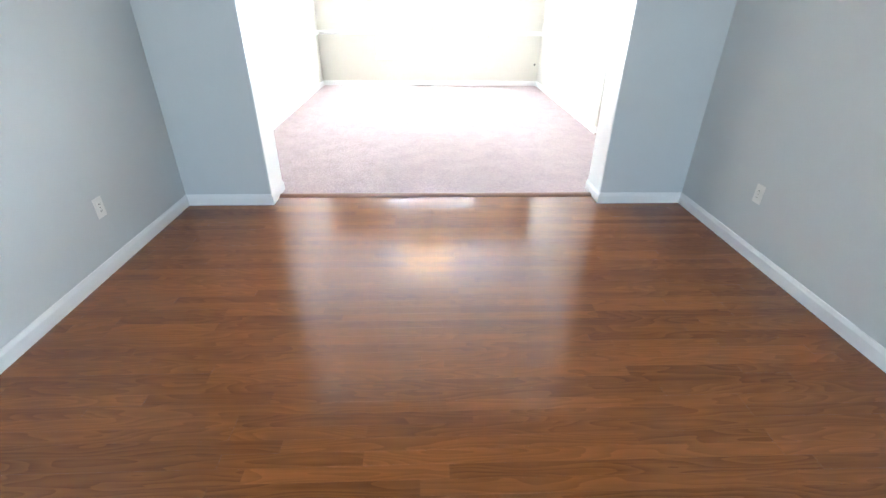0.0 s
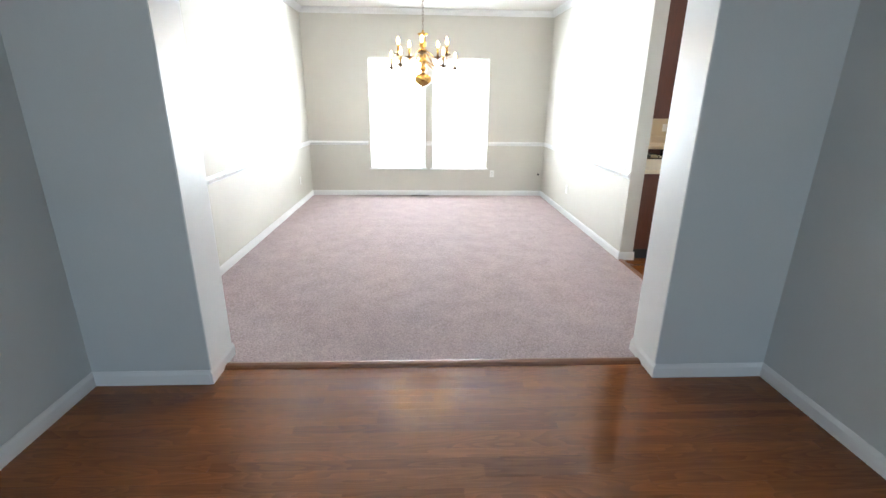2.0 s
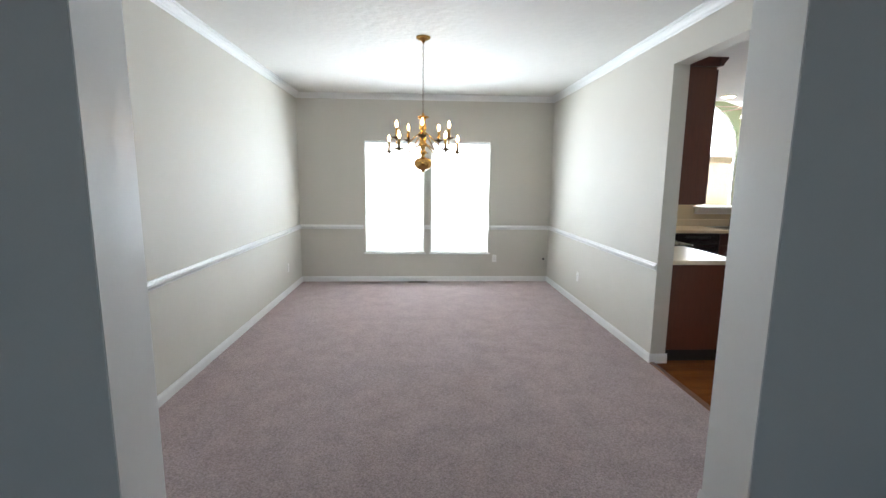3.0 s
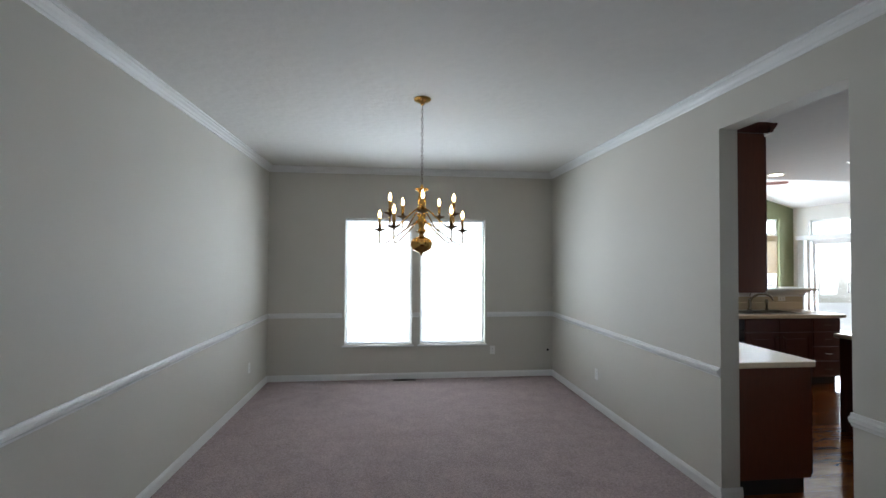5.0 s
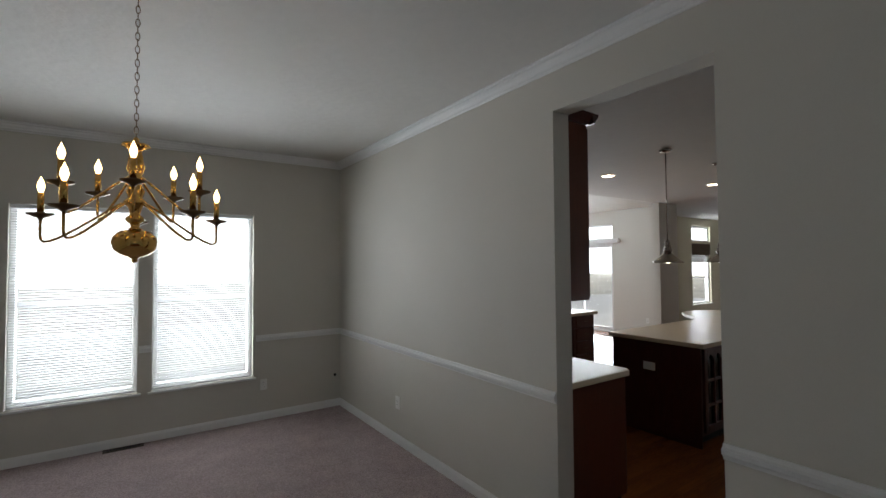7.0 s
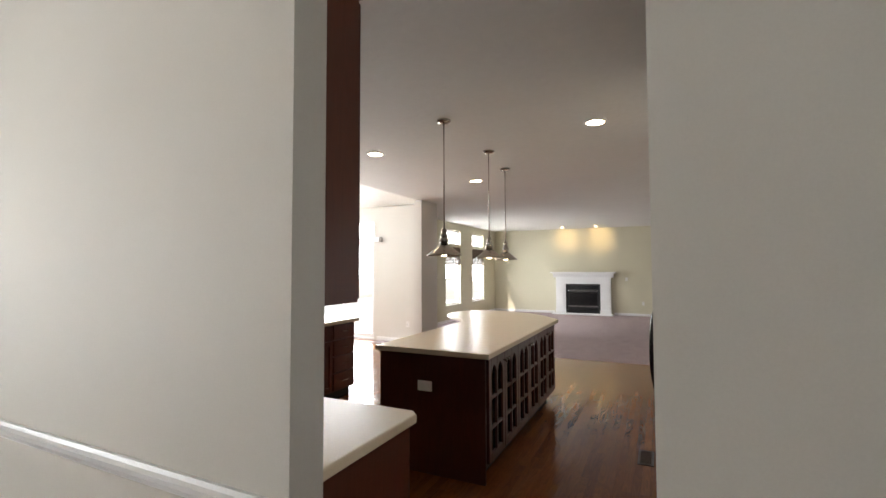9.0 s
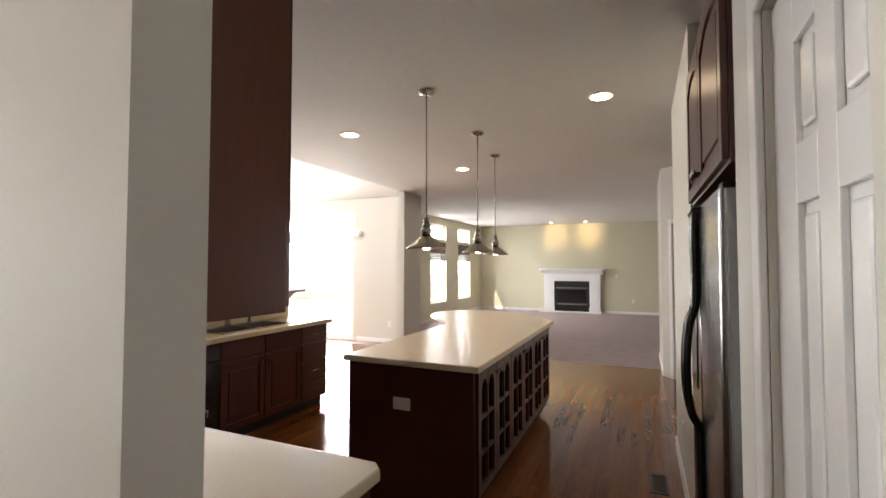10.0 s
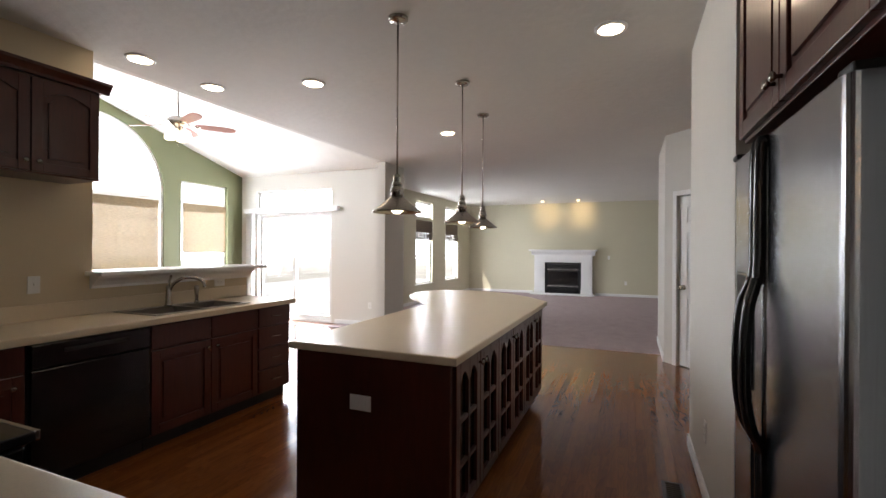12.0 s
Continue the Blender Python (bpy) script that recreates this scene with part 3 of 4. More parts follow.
for x in (0.538, 1.538):
    m = Matrix.Translation((x, NORTH, 0))
    sash_window("window_dining", "white double-hung dining room window in daylight", m, 0.89, 0.46, 2.152, rail=1.31)
    mini_blind(m, 0.89, 0.465, 2.147)
sash_window("window_living", "white living room window", Matrix.Translation((2.66, -2.5, 0)) @ Matrix.Rotation(math.pi, 4, "Z"), 2.4, 0.7, 2.3, sill=True)
for x in (13.77, 15.73):
    m = Matrix.Translation((x, 10.6, 0))
    sash_window("window_family", "tall white family room window", m, 1.025, 0.49, 2.13, rail=1.2)
    sash_window("window_transom", "small transom window above", m, 1.025, 2.19, 2.61, sill=False)
    t = thing("roman_shade", (x + 0.5, 10.59, 1.63), "raised dark brown woven roman shade", "shade", "family room shades")
    part("cloth", box(B(), x + 0.01, x + 1.015, 10.605, 10.63, 1.80, 2.125, 0.004), DARK_SHADE, t)
    for k in range(4):
        part("fold", box(B(), x + 0.01, x + 1.015, 10.585, 10.64, 1.62 + 0.045 * k, 1.66 + 0.045 * k, 0.012), DARK_SHADE, t)

# the arched window
t = tagged(thing("window_arched", (RIDGE_X, 13.0, 0.75), "large white arched window over the breakfast nook", "window"), kind="structure")
bm = B()
outer = [(RIDGE_X + ARCH_R * math.cos(math.pi * k / 28), ARCH_Z + ARCH_R * math.sin(math.pi * k / 28)) for k in range(29)]
inner = [(RIDGE_X + (ARCH_R - 0.05) * math.cos(math.pi * k / 28), ARCH_Z + (ARCH_R - 0.05) * math.sin(math.pi * k / 28)) for k in range(29)]
for k in range(28):
    prism(bm, [outer[k], outer[k + 1], inner[k + 1], inner[k]], "y", 13.03, 13.12)
for s in (-1, 1):
    a, b = sorted((RIDGE_X + s * ARCH_R, RIDGE_X + s * (ARCH_R - 0.05)))
    box(bm, a, b, 13.03, 13.12, 0.75, ARCH_Z)
box(bm, RIDGE_X - ARCH_R, RIDGE_X + ARCH_R, 13.03, 13.12, 0.75, 0.80)
part("window_frame", bm, VINYL, t)
part("transom_bar", box(B(), RIDGE_X - 1.04, RIDGE_X + 1.04, 13.04, 13.11, 2.19, 2.26, 0.004), VINYL, t)
for k in (-0.35, 0.35):
    part("muntin", box(B(), RIDGE_X + k - 0.012, RIDGE_X + k + 0.012, 13.07, 13.09, 0.8, 2.19), VINYL, t)
for k in (-0.87, -0.61, -0.1, 0.1, 0.61, 0.87):
    part("muntin", box(B(), RIDGE_X + k - 0.008, RIDGE_X + k + 0.008, 13.07, 13.09, 0.8, 2.19), VINYL, t)
for z in (1.22, 1.55, 1.87):
    part("muntin", box(B(), RIDGE_X - 1.04, RIDGE_X + 1.04, 13.072, 13.088, z - 0.01, z + 0.01), VINYL, t)
pane = part("pane", box(B(), RIDGE_X - 1.04, RIDGE_X + 1.04, 13.098, 13.102, 0.8, 2.19), GLASS, t)
pane.visible_shadow = False
sash_window("window_nook", "tall white breakfast nook window", Matrix.Translation((9.19, 13.0, 0)), 1.0, 0.75, 2.58, bars=(2.22,))


def woven_shade(x0, x1, z0, z1, y, label):
    t = thing("woven_shade", ((x0 + x1) / 2, y, z0), label, "shade", "breakfast nook shades")
    bm = B()
    n = int((z1 - z0) / 0.03)
    for k in range(n):
        za = z0 + (z1 - z0) * k / n
        box(bm, x0, x1, y - 0.004 - 0.002 * (k % 2), y + 0.002, za, za + (z1 - z0) / n + 0.001)
    tagged(part("reeds", bm, WOVEN, t), kind="stuff")
    part("valance", box(B(), x0, x1, y - 0.02, y - 0.008, z1 - 0.14, z1, 0.003), WOVEN, t)
    part("hem", box(B(), x0, x1, y - 0.016, y + 0.004, z0 - 0.03, z0, 0.004), WOVEN, t)


woven_shade(RIDGE_X - 1.0, RIDGE_X + 1.0, 0.98, 2.19, 13.02, "lowered tan woven-wood shade, sun behind it")
woven_shade(9.23, 10.15, 1.33, 2.19, 13.02, "half-lowered tan woven-wood shade, sun behind it")

# sliding door
t = tagged(thing("door_sliding", (10.6, 11.69, 0), "white sliding glass patio door in bright daylight", "door"), kind="structure")
for y0, y1, xo in ((10.80, 11.71, 10.60), (11.67, 12.58, 10.64)):
    bm = B()
    box(bm, xo, xo + 0.035, y0, y0 + 0.06, 0.03, 2.05, 0.003)
    box(bm, xo, xo + 0.035, y1 - 0.06, y1, 0.03, 2.05, 0.003)
    box(bm, xo, xo + 0.035, y0 + 0.06, y1 - 0.06, 0.03, 0.12, 0.003)
    box(bm, xo, xo + 0.035, y0 + 0.06, y1 - 0.06, 1.98, 2.05, 0.003)
    sash = part("sash", bm, VINYL, t)
    pane = part("pane", box(B(), xo + 0.015, xo + 0.019, y0 + 0.06, y1 - 0.06, 0.12, 1.98), GLASS, sash)
    pane.visible_shadow = False
bm = B()
box(bm, 10.56, 10.70, 10.78, 10.80, 0, 2.08)
box(bm, 10.56, 10.70, 12.58, 12.60, 0, 2.08)
box(bm, 10.56, 10.70, 10.80, 12.58, 2.05, 2.08)
box(bm, 10.56, 10.70, 10.80, 12.58, 0.0, 0.03)
part("door_frame", bm, VINYL, t)
part("door_handle", box(B(), 10.57, 10.60, 11.73, 11.755, 0.95, 1.15, 0.006), VINYL, t)
sash_window("window_slider_transom", "white transom window above the sliding door", Matrix.Translation((10.55, 12.60, 0)) @ Matrix.Rotation(-math.pi / 2, 4, "Z"), 1.82, 2.16, 2.52, sill=False)
t = thing("blind_rail", (10.5, 11.7, 2.1), "white vertical blind valance above the sliding door", "blind")
part("valance", box(B(), 10.44, 10.535, 10.58, 12.85, 2.085, 2.175, 0.006), VINYL, t)
for k in range(7):
    part("vane", box(B(), 10.455, 10.535, 12.63 + 0.026 * k, 12.636 + 0.026 * k, 0.05, 2.085), SLAT, t)

# ---- kitchen cabinets ----


def arch_outline(x0, x1, z0, z1, rise, n=10):
    """An outline whose top edge rises in a shallow arch."""
    pts = [(x0, z0), (x1, z0)]
    for k in range(n + 1):
        u = k / n
        pts.append((x1 + (x0 - x1) * u, z1 - rise + rise * math.sin(math.pi * u)))
    return pts


def raised_door(parent, m, x0, x1, z0, z1, mat=CHERRY, arch=0.0, knob=None, pull=False, knob_z=None, name="cabinet_door"):
    """A framed cabinet door with a raised panel; local -y is the seen face."""
    st = 0.058 if (z1 - z0) > 0.25 else 0.0
    bm = B()
    if st:
        box(bm, x0 + 0.002, x0 + st, -0.02, 0, z0 + 0.002, z1 - 0.002, 0.003)
        box(bm, x1 - st, x1 - 0.002, -0.02, 0, z0 + 0.002, z1 - 0.002, 0.003)
        box(bm, x0 + st, x1 - st, -0.02, 0, z0 + 0.002, z0 + st, 0.003)
        if arch:
            n = 10
            a0, a1, top = x0 + st, x1 - st, z1 - 0.002
            for k in range(n):
                u, v = k / n, (k + 1) / n
                zu, zv = [z1 - st - arch + arch * math.sin(math.pi * w) for w in (u, v)]
                prism(bm, [(a0 + (a1 - a0) * u, zu), (a0 + (a1 - a0) * v, zv), (a0 + (a1 - a0) * v, top), (a0 + (a1 - a0) * u, top)], "y", -0.02, 0)
        else:
            box(bm, x0 + st, x1 - st, -0.02, 0, z1 - st, z1 - 0.002, 0.003)
    else:
        box(bm, x0 + 0.002, x1 - 0.002, -0.02, 0, z0 + 0.002, z1 - 0.002, 0.005)
    d = part(name, bm, mat, parent, m=m)
    if st:
        bm = B()
        prism(bm, arch_outline(x0 + st - 0.004, x1 - st + 0.004, z0 + st - 0.004, z1 - st, arch), "y", -0.008, -0.002)
        g = 0.03
        prism(bm, arch_outline(x0 + st + g, x1 - st - g, z0 + st + g, z1 - st - g, arch), "y", -0.017, -0.008)
        part("panel", bm, mat, d, m=m)
    if knob is not None:
        kz = knob_z if knob_z is not None else (z0 + z1) / 2
        bm = B()
        if pull:
            tube(bm, [(knob - 0.05, -0.02, kz), (knob - 0.047, -0.042, kz), (knob, -0.05, kz - 0.004), (knob + 0.047, -0.042, kz), (knob + 0.05, -0.02, kz)], 0.0045, 6)
        else:
            lathe(bm, [(0.006, 0), (0.006, 0.014), (0.013, 0.018), (0.015, 0.025), (0.009, 0.031)], seg=12, m=Matrix.Translation((knob, -0.02, kz)) @ Matrix.Rotation(math.pi / 2, 4, "X"))
        part("pull" if pull else "knob", bm, NICKEL, d, "brushed nickel pull" if pull else "brushed nickel knob", m=m)
    return d


def base_cabinet(m, w, depth, label, layout, toe=0.1, top=0.873, end_mat=None, group="cherry base cabinets"):
    c = thing("base_cabinet", m.translation, label, "cabinet", group)
    bm = B()
    box(bm, 0, w, 0, depth, toe, top, 0.002)
    part("body", bm, end_mat or CHERRY, c, m=m)
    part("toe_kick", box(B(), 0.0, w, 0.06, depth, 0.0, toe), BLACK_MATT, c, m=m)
    for kind, x0, x1, z0, z1, knob in layout:
        raised_door(c, m, x0, x1, z0, z1, knob=knob, pull=kind == "drawer", knob_z=None if kind == "drawer" else (z1 - 0.06), name="drawer_front" if kind == "drawer" else "cabinet_door")
    return c


FRONT = 8.665
T = Matrix.Translation
# sink run along the half wall
base_cabinet(T((4.17, FRONT, 0)), 0.785, 0.58, "dark cherry base cabinet with a drawer over doors", [("drawer", 0.30, 0.78, 0.72, 0.865, 0.55), ("door", 0.30, 0.78, 0.115, 0.71, 0.72)])
base_cabinet(T((5.64, FRONT, 0)), 0.96, 0.58, "dark cherry sink base cabinet with two doors", [("front", 0.005, 0.478, 0.70, 0.865, None), ("front", 0.482, 0.955, 0.70, 0.865, None), ("door", 0.005, 0.478, 0.115, 0.69, 0.44), ("door", 0.482, 0.955, 0.115, 0.69, 0.52)])
base_cabinet(T((6.602, FRONT, 0)), 0.40, 0.58, "dark cherry drawer base cabinet with four drawers", [("drawer", 0.005, 0.395, z0, z1, 0.2) for z0, z1 in ((0.115, 0.31), (0.32, 0.50), (0.51, 0.69), (0.70, 0.865))])
# dishwasher
t = thing("dishwasher", (5.30, FRONT, 0), "black built-in dishwasher under the counter", "dishwasher")
part("body", box(B(), 4.965, 5.632, FRONT, 9.2, 0.1, 0.865), BLACK_MATT, t)
part("door", box(B(), 4.97, 5.627, FRONT - 0.03, FRONT, 0.12, 0.72, 0.006), BLACK, t)
part("control_panel", box(B(), 4.97, 5.627, FRONT - 0.034, FRONT, 0.728, 0.862, 0.006), BLACK, t)
part("handle", box(B(), 5.12, 5.48, FRONT - 0.05, FRONT - 0.034, 0.80, 0.825, 0.006), BLACK_MATT, t)
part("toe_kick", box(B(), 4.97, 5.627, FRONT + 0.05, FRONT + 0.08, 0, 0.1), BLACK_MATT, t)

# west run with the range
WM = Matrix.Translation((4.10, 6.215, 0)) @ Matrix.Rotation(math.pi / 2, 4, "Z")
base_cabinet(WM, 0.835, 0.575, "cherry base cabinet with a plain end panel", [("drawer", 0.005, 0.83, 0.72, 0.865, 0.42), ("door", 0.005, 0.415, 0.115, 0.71, 0.37), ("door", 0.42, 0.83, 0.115, 0.71, 0.46)], end_mat=CHERRY_END)
base_cabinet(Matrix.Translation((4.10, 7.84, 0)) @ Matrix.Rotation(math.pi / 2, 4, "Z"), 0.80, 0.575, "dark cherry corner base cabinet", [("drawer", 0.005, 0.6, 0.72, 0.865, 0.3), ("door", 0.005, 0.6, 0.115, 0.71, 0.06)])


def counter(name, outline, label, z0=0.875, z1=0.915):
    bm = B()
    prism(bm, outline, "z", z0, z1)
    bmesh.ops.recalc_face_normals(bm, faces=bm.faces)
    edges = [e for e in bm.edges if abs(e.verts[0].co.z - e.verts[1].co.z) < 1e-5]
    bmesh.ops.bevel(bm, geom=edges, offset=0.008, segments=3, profile=0.5, affect="EDGES")
    return solo(name, bm, LAMINATE, label, "worktop", loc=(*outline[0], z0))


counter("worktop", [(3.525, 6.185), (4.11, 6.185), (4.145, 6.22), (4.145, 7.055), (3.525, 7.055)], "cream laminate worktop beside the range")
sink_x0, sink_x1, sink_y0, sink_y1 = 5.74, 6.56, 8.73, 9.17
wt = thing("worktop", (5.2, 8.9, 0.875), "cream laminate worktop with backsplash and sink cut-out", "worktop")
bm = B()
for x0, x1, y0, y1 in ((3.525, 4.145, 7.84, 8.62), (3.525, sink_x0, 8.62, 9.245), (sink_x1, 7.03, 8.62, 9.245), (sink_x0, sink_x1, 8.62, sink_y0), (sink_x0, sink_x1, sink_y1, 9.245)):
    box(bm, x0, x1, y0, y1, 0.875, 0.915)
part("slab", bm, LAMINATE, wt)
part("front_edge", box(B(), 4.13, 7.045, 8.608, 8.6205, 0.873, 0.9145, 0.005), LAMINATE, wt)
part("end_edge", box(B(), 7.0305, 7.045, 8.621, 9.245, 0.873, 0.9145, 0.005), LAMINATE, wt)
part("backsplash", box(B(), 3.525, 7.03, 9.228, 9.248, 0.9155, 1.02, 0.004), LAMINATE, wt)

# double sink
t = thing("kitchen_sink", (6.15, 8.95, 0.915), "stainless steel double-bowl drop-in sink", "sink")
bm = B()
cut = 6.16
for x0, x1, y0, y1 in ((sink_x0 - 0.015, sink_x1 + 0.015, sink_y0 - 0.015, sink_y0 + 0.03), (sink_x0 - 0.015, sink_x1 + 0.015, sink_y1 - 0.07, sink_y1 + 0.015),
                       (sink_x0 - 0.015, sink_x0 + 0.03, sink_y0 + 0.03, sink_y1 - 0.07), (sink_x1 - 0.03, sink_x1 + 0.015, sink_y0 + 0.03, sink_y1 - 0.07), (cut - 0.015, cut + 0.015, sink_y0 + 0.03, sink_y1 - 0.07)):
    box(bm, x0, x1, y0, y1, 0.9155, 0.921)
part("rim", bm, SINK_STEEL, t)
for x0, x1 in ((sink_x0 + 0.03, cut - 0.015), (cut + 0.015, sink_x1 - 0.03)):
    bm = B()
    y0, y1 = sink_y0 + 0.03, sink_y1 - 0.07
    box(bm, x0, x1, y0, y1, 0.735, 0.74)
    for a in ((x0 - 0.004, x0, y0, y1), (x1, x1 + 0.004, y0, y1), (x0, x1, y0 - 0.004, y0), (x0, x1, y1, y1 + 0.004)):
        box(bm, *a, 0.735, 0.918)
    bowl = part("bowl", bm, SINK_STEEL, t)
    part("drain", lathe(B(), [(0.04, 0.7405), (0.04, 0.744), (0.028, 0.744), (0.026, 0.742)], (x0 + x1) / 2, (y0 + y1) / 2), CHROME, bowl)
t = thing("faucet", (6.15, 9.14, 0.92), "brushed nickel single-lever kitchen faucet", "faucet")
part("base", lathe(B(), [(0.03, 0.921), (0.028, 0.935), (0.022, 0.95), (0.020, 1.06), (0.017, 1.085)], 6.12, 9.13), NICKEL, t)
part("spout", tube(B(), smooth_path([(6.12, 9.13, 1.03), (6.14, 9.10, 1.10), (6.185, 9.05, 1.145), (6.24, 8.985, 1.15), (6.28, 8.935, 1.12), (6.29, 8.925, 1.07)], 4), 0.014, 10), NICKEL, t)
part("lever", tube(B(), [(6.12, 9.13, 1.08), (6.135, 9.14, 1.12), (6.165, 9.16, 1.165)], 0.009, 8), NICKEL, t)
t = thing("sink_sprayer", (6.38, 9.13, 0.92), "nickel side sprayer beside the faucet", "sprayer")
part("base", lathe(B(), [(0.02, 0.921), (0.018, 0.94), (0.012, 0.945)], 6.38, 9.13, 14), NICKEL, t)
part("head", lathe(B(), [(0.012, 0.945), (0.016, 0.99), (0.022, 1.045), (0.015, 1.07)], 6.38, 9.13, 14), NICKEL, t)

# ledge over the half wall
t = thing("half_wall_ledge", (6.3, 9.2, 1.19), "white ledge with moulded apron capping the half wall", "ledge")
part("shelf", box(B(), 5.57, 7.13, 9.06, 9.50, 1.193, 1.225, 0.008), TRIM, t)
bm = B()
prism(bm, [(9.248, 1.10), (9.225, 1.10), (9.22, 1.12), (9.19, 1.15), (9.15, 1.175), (9.14, 1.191), (9.248, 1.191)], "x", 5.60, 7.06)
part("apron", bm, TRIM, t)
bm = B()
box(bm, 7.051, 7.066, 9.248, 9.392, 0.0, 1.19, 0.002)
part("end_cap", bm, HALL_PAINT, t)

# range
t = thing("kitchen_range", (3.9, 7.45, 0), "black slide-in gas range with cast grates", "range")
part("body", box(B(), 3.54, 4.17, 7.062, 7.832, 0.02, 0.895, 0.004), BLACK_MATT, t)
part("oven_door", box(B(), 4.17, 4.215, 7.07, 7.824, 0.2, 0.74, 0.008), BLACK, t)
part("drawer", box(B(), 4.17, 4.205, 7.07, 7.824, 0.05, 0.19, 0.006), BLACK, t)
part("control_panel", box(B(), 4.17, 4.225, 7.07, 7.824, 0.75, 0.89, 0.008), BLACK, t)
part("cooktop", box(B(), 3.54, 4.245, 7.058, 7.836, 0.896, 0.925, 0.006), BLACK, t, "glossy black cooktop")
part("trim_strip", box(B(), 4.236, 4.25, 7.058, 7.836, 0.900, 0.927, 0.003), CHROME, t, "chrome edge strip")
part("oven_handle", tube(B(), [(4.215, 7.15, 0.70), (4.255, 7.16, 0.70), (4.255, 7.73, 0.70), (4.215, 7.74, 0.70)], 0.011), BLACK_MATT, t)
for k in range(4):
    part("control_knob", lathe(B(), [(0.02, 0), (0.02, 0.018), (0.015, 0.024)], seg=14, m=Matrix.Translation((4.225, 7.2 + 0.16 * k, 0.82)) @ Matrix.Rotation(math.pi / 2, 4, "Y")), BLACK, t, "black knob")
for cx in (3.73, 4.05):
    for cy in (7.26, 7.63):
        part("burner", lathe(B(), [(0.055, 0.9255), (0.05, 0.937), (0.03, 0.94), (0.03, 0.946), (0.005, 0.947)], cx, cy, 16), BLACK_MATT, t)
        bm = B()
        for a in range(4):
            d = Vector((math.cos(math.pi / 4 + a * math.pi / 2), math.sin(math.pi / 4 + a * math.pi / 2), 0))
            c = Vector((cx, cy, 0))
            tube(bm, [c + d * 0.03 + Vector((0, 0, 0.957)), c + d * 0.12 + Vector((0, 0, 0.957)), c + d * 0.15 + Vector((0, 0, 0.928))], 0.006, 6)
        part("grate", bm, BLACK_MATT, t)


def wall_cabinet(m, w, depth, z0, z1, doors, label, end_mat=None, crown=True, arch=0.045, knob_low=True):
    c = thing("wall_cabinet", m.translation, label, "cabinet", "cherry wall cabinets")
    part("body", box(B(), 0, w, 0, depth, z0, z1, 0.002), end_mat or CHERRY, c, m=m)
    n = len(doors)
    for k, (x0, x1) in enumerate(doors):
        kx = x1 - 0.03 if k % 2 == 0 else x0 + 0.03
        raised_door(c, m, x0, x1, z0 + 0.01, z1 - 0.02, arch=arch, knob=kx, knob_z=z0 + 0.07)
    if crown:
        bm = B()
        prof = [(0.0, z1 - 0.005), (-0.022, z1 - 0.005), (-0.028, z1 + 0.012), (-0.055, z1 + 0.045), (-0.06, z1 + 0.062), (0.0, z1 + 0.062)]
        prism(bm, [(p[0], p[1]) for p in prof], "x", -0.05, w + 0.05)
        prism(bm, [(p[0] * 0.9, p[1]) for p in prof], "y", 0.0, depth)
        prism(bm, [(w - p[0] * 0.9, p[1]) for p in prof], "y", 0.0, depth)
        part("crown", bm, CHERRY, c, "dark cherry crown moulding", m=m)
    return c


wall_cabinet(Matrix.Translation((3.80, 6.255, 0)) @ Matrix.Rotation(math.pi / 2, 4, "Z"), 0.80, 0.275, 1.39, 2.525, [(0.005, 0.397), (0.403, 0.795)], "tall dark cherry wall cabinet with arched doors", CHERRY_END)
wall_cabinet(T((4.66, 8.90, 0)), 0.80, 0.345, 1.835, 2.42, [(0.01, 0.418), (0.422, 0.79)], "short dark cherry wall cabinet with arched doors")
wall_cabinet(Matrix.Translation((5.53, 5.25, 0)) @ Matrix.Rotation(math.pi, 4, "Z"), 1.06, 0.60, 1.795, 2.44, [(0.01, 0.488), (0.492, 1.05)], "dark cherry cabinet above the refrigerator", crown=False)

# refrigerator
t = thing("refrigerator", (5.16, 4.9, 0), "stainless side-by-side refrigerator with black handles", "refrigerator")
FY = 5.255
part("body", box(B(), 4.67, 5.67, 4.45, FY - 0.075, 0.03, 1.745, 0.006), BLACK_MATT, t)


def fridge_door(x0, x1):
    bm = B()
    y0, r = FY - 0.07, 0.03
    pts = [(x0, y0), (x1, y0)]
    for k in range(7):
        a = math.pi / 2 * k / 6
        pts.append((x1 - r + r * math.cos(a), FY - r + r * math.sin(a)))
    for k in range(7):
        a = math.pi / 2 + math.pi / 2 * k / 6
        pts.append((x0 + r + r * math.cos(a), FY - r + r * math.sin(a)))
    for f in prism(bm, pts, "z", 0.09, 1.75):
        f.smooth = False
    return part("door", bm, STEEL, t, "brushed stainless door")


left, right = fridge_door(5.237, 5.67), fridge_door(4.665, 5.23)
for x, s in ((5.260, 1), (5.208, -1)):
    prof = [(x, FY - 0.002, 1.73), (x, FY + 0.018, 1.71), (x, FY + 0.02, 1.36), (x + s * 0.004, FY + 0.03, 1.30), (x + s * 0.02, FY + 0.05, 1.23), (x + s * 0.022, FY + 0.06, 1.10), (x + s * 0.022, FY + 0.058, 0.96), (x + s * 0.018, FY + 0.042, 0.86), (x, FY + 0.015, 0.80), (x, FY + 0.012, 0.70), (x, FY + 0.006, 0.12)]
    bm = tube(B(), smooth_path(prof), 0.017, 10)
    part("handle", bm, BLACK, left if s > 0 else right, "black curved handle")
part("dispenser", box(B(), 5.36, 5.59, FY - 0.004, FY + 0.006, 0.93, 1.32, 0.006), BLACK, left, "black water dispenser")
part("hinge_cover", box(B(), 5.60, 5.67, 5.19, 5.262, 1.752, 1.772, 0.005), BLACK_MATT, t)
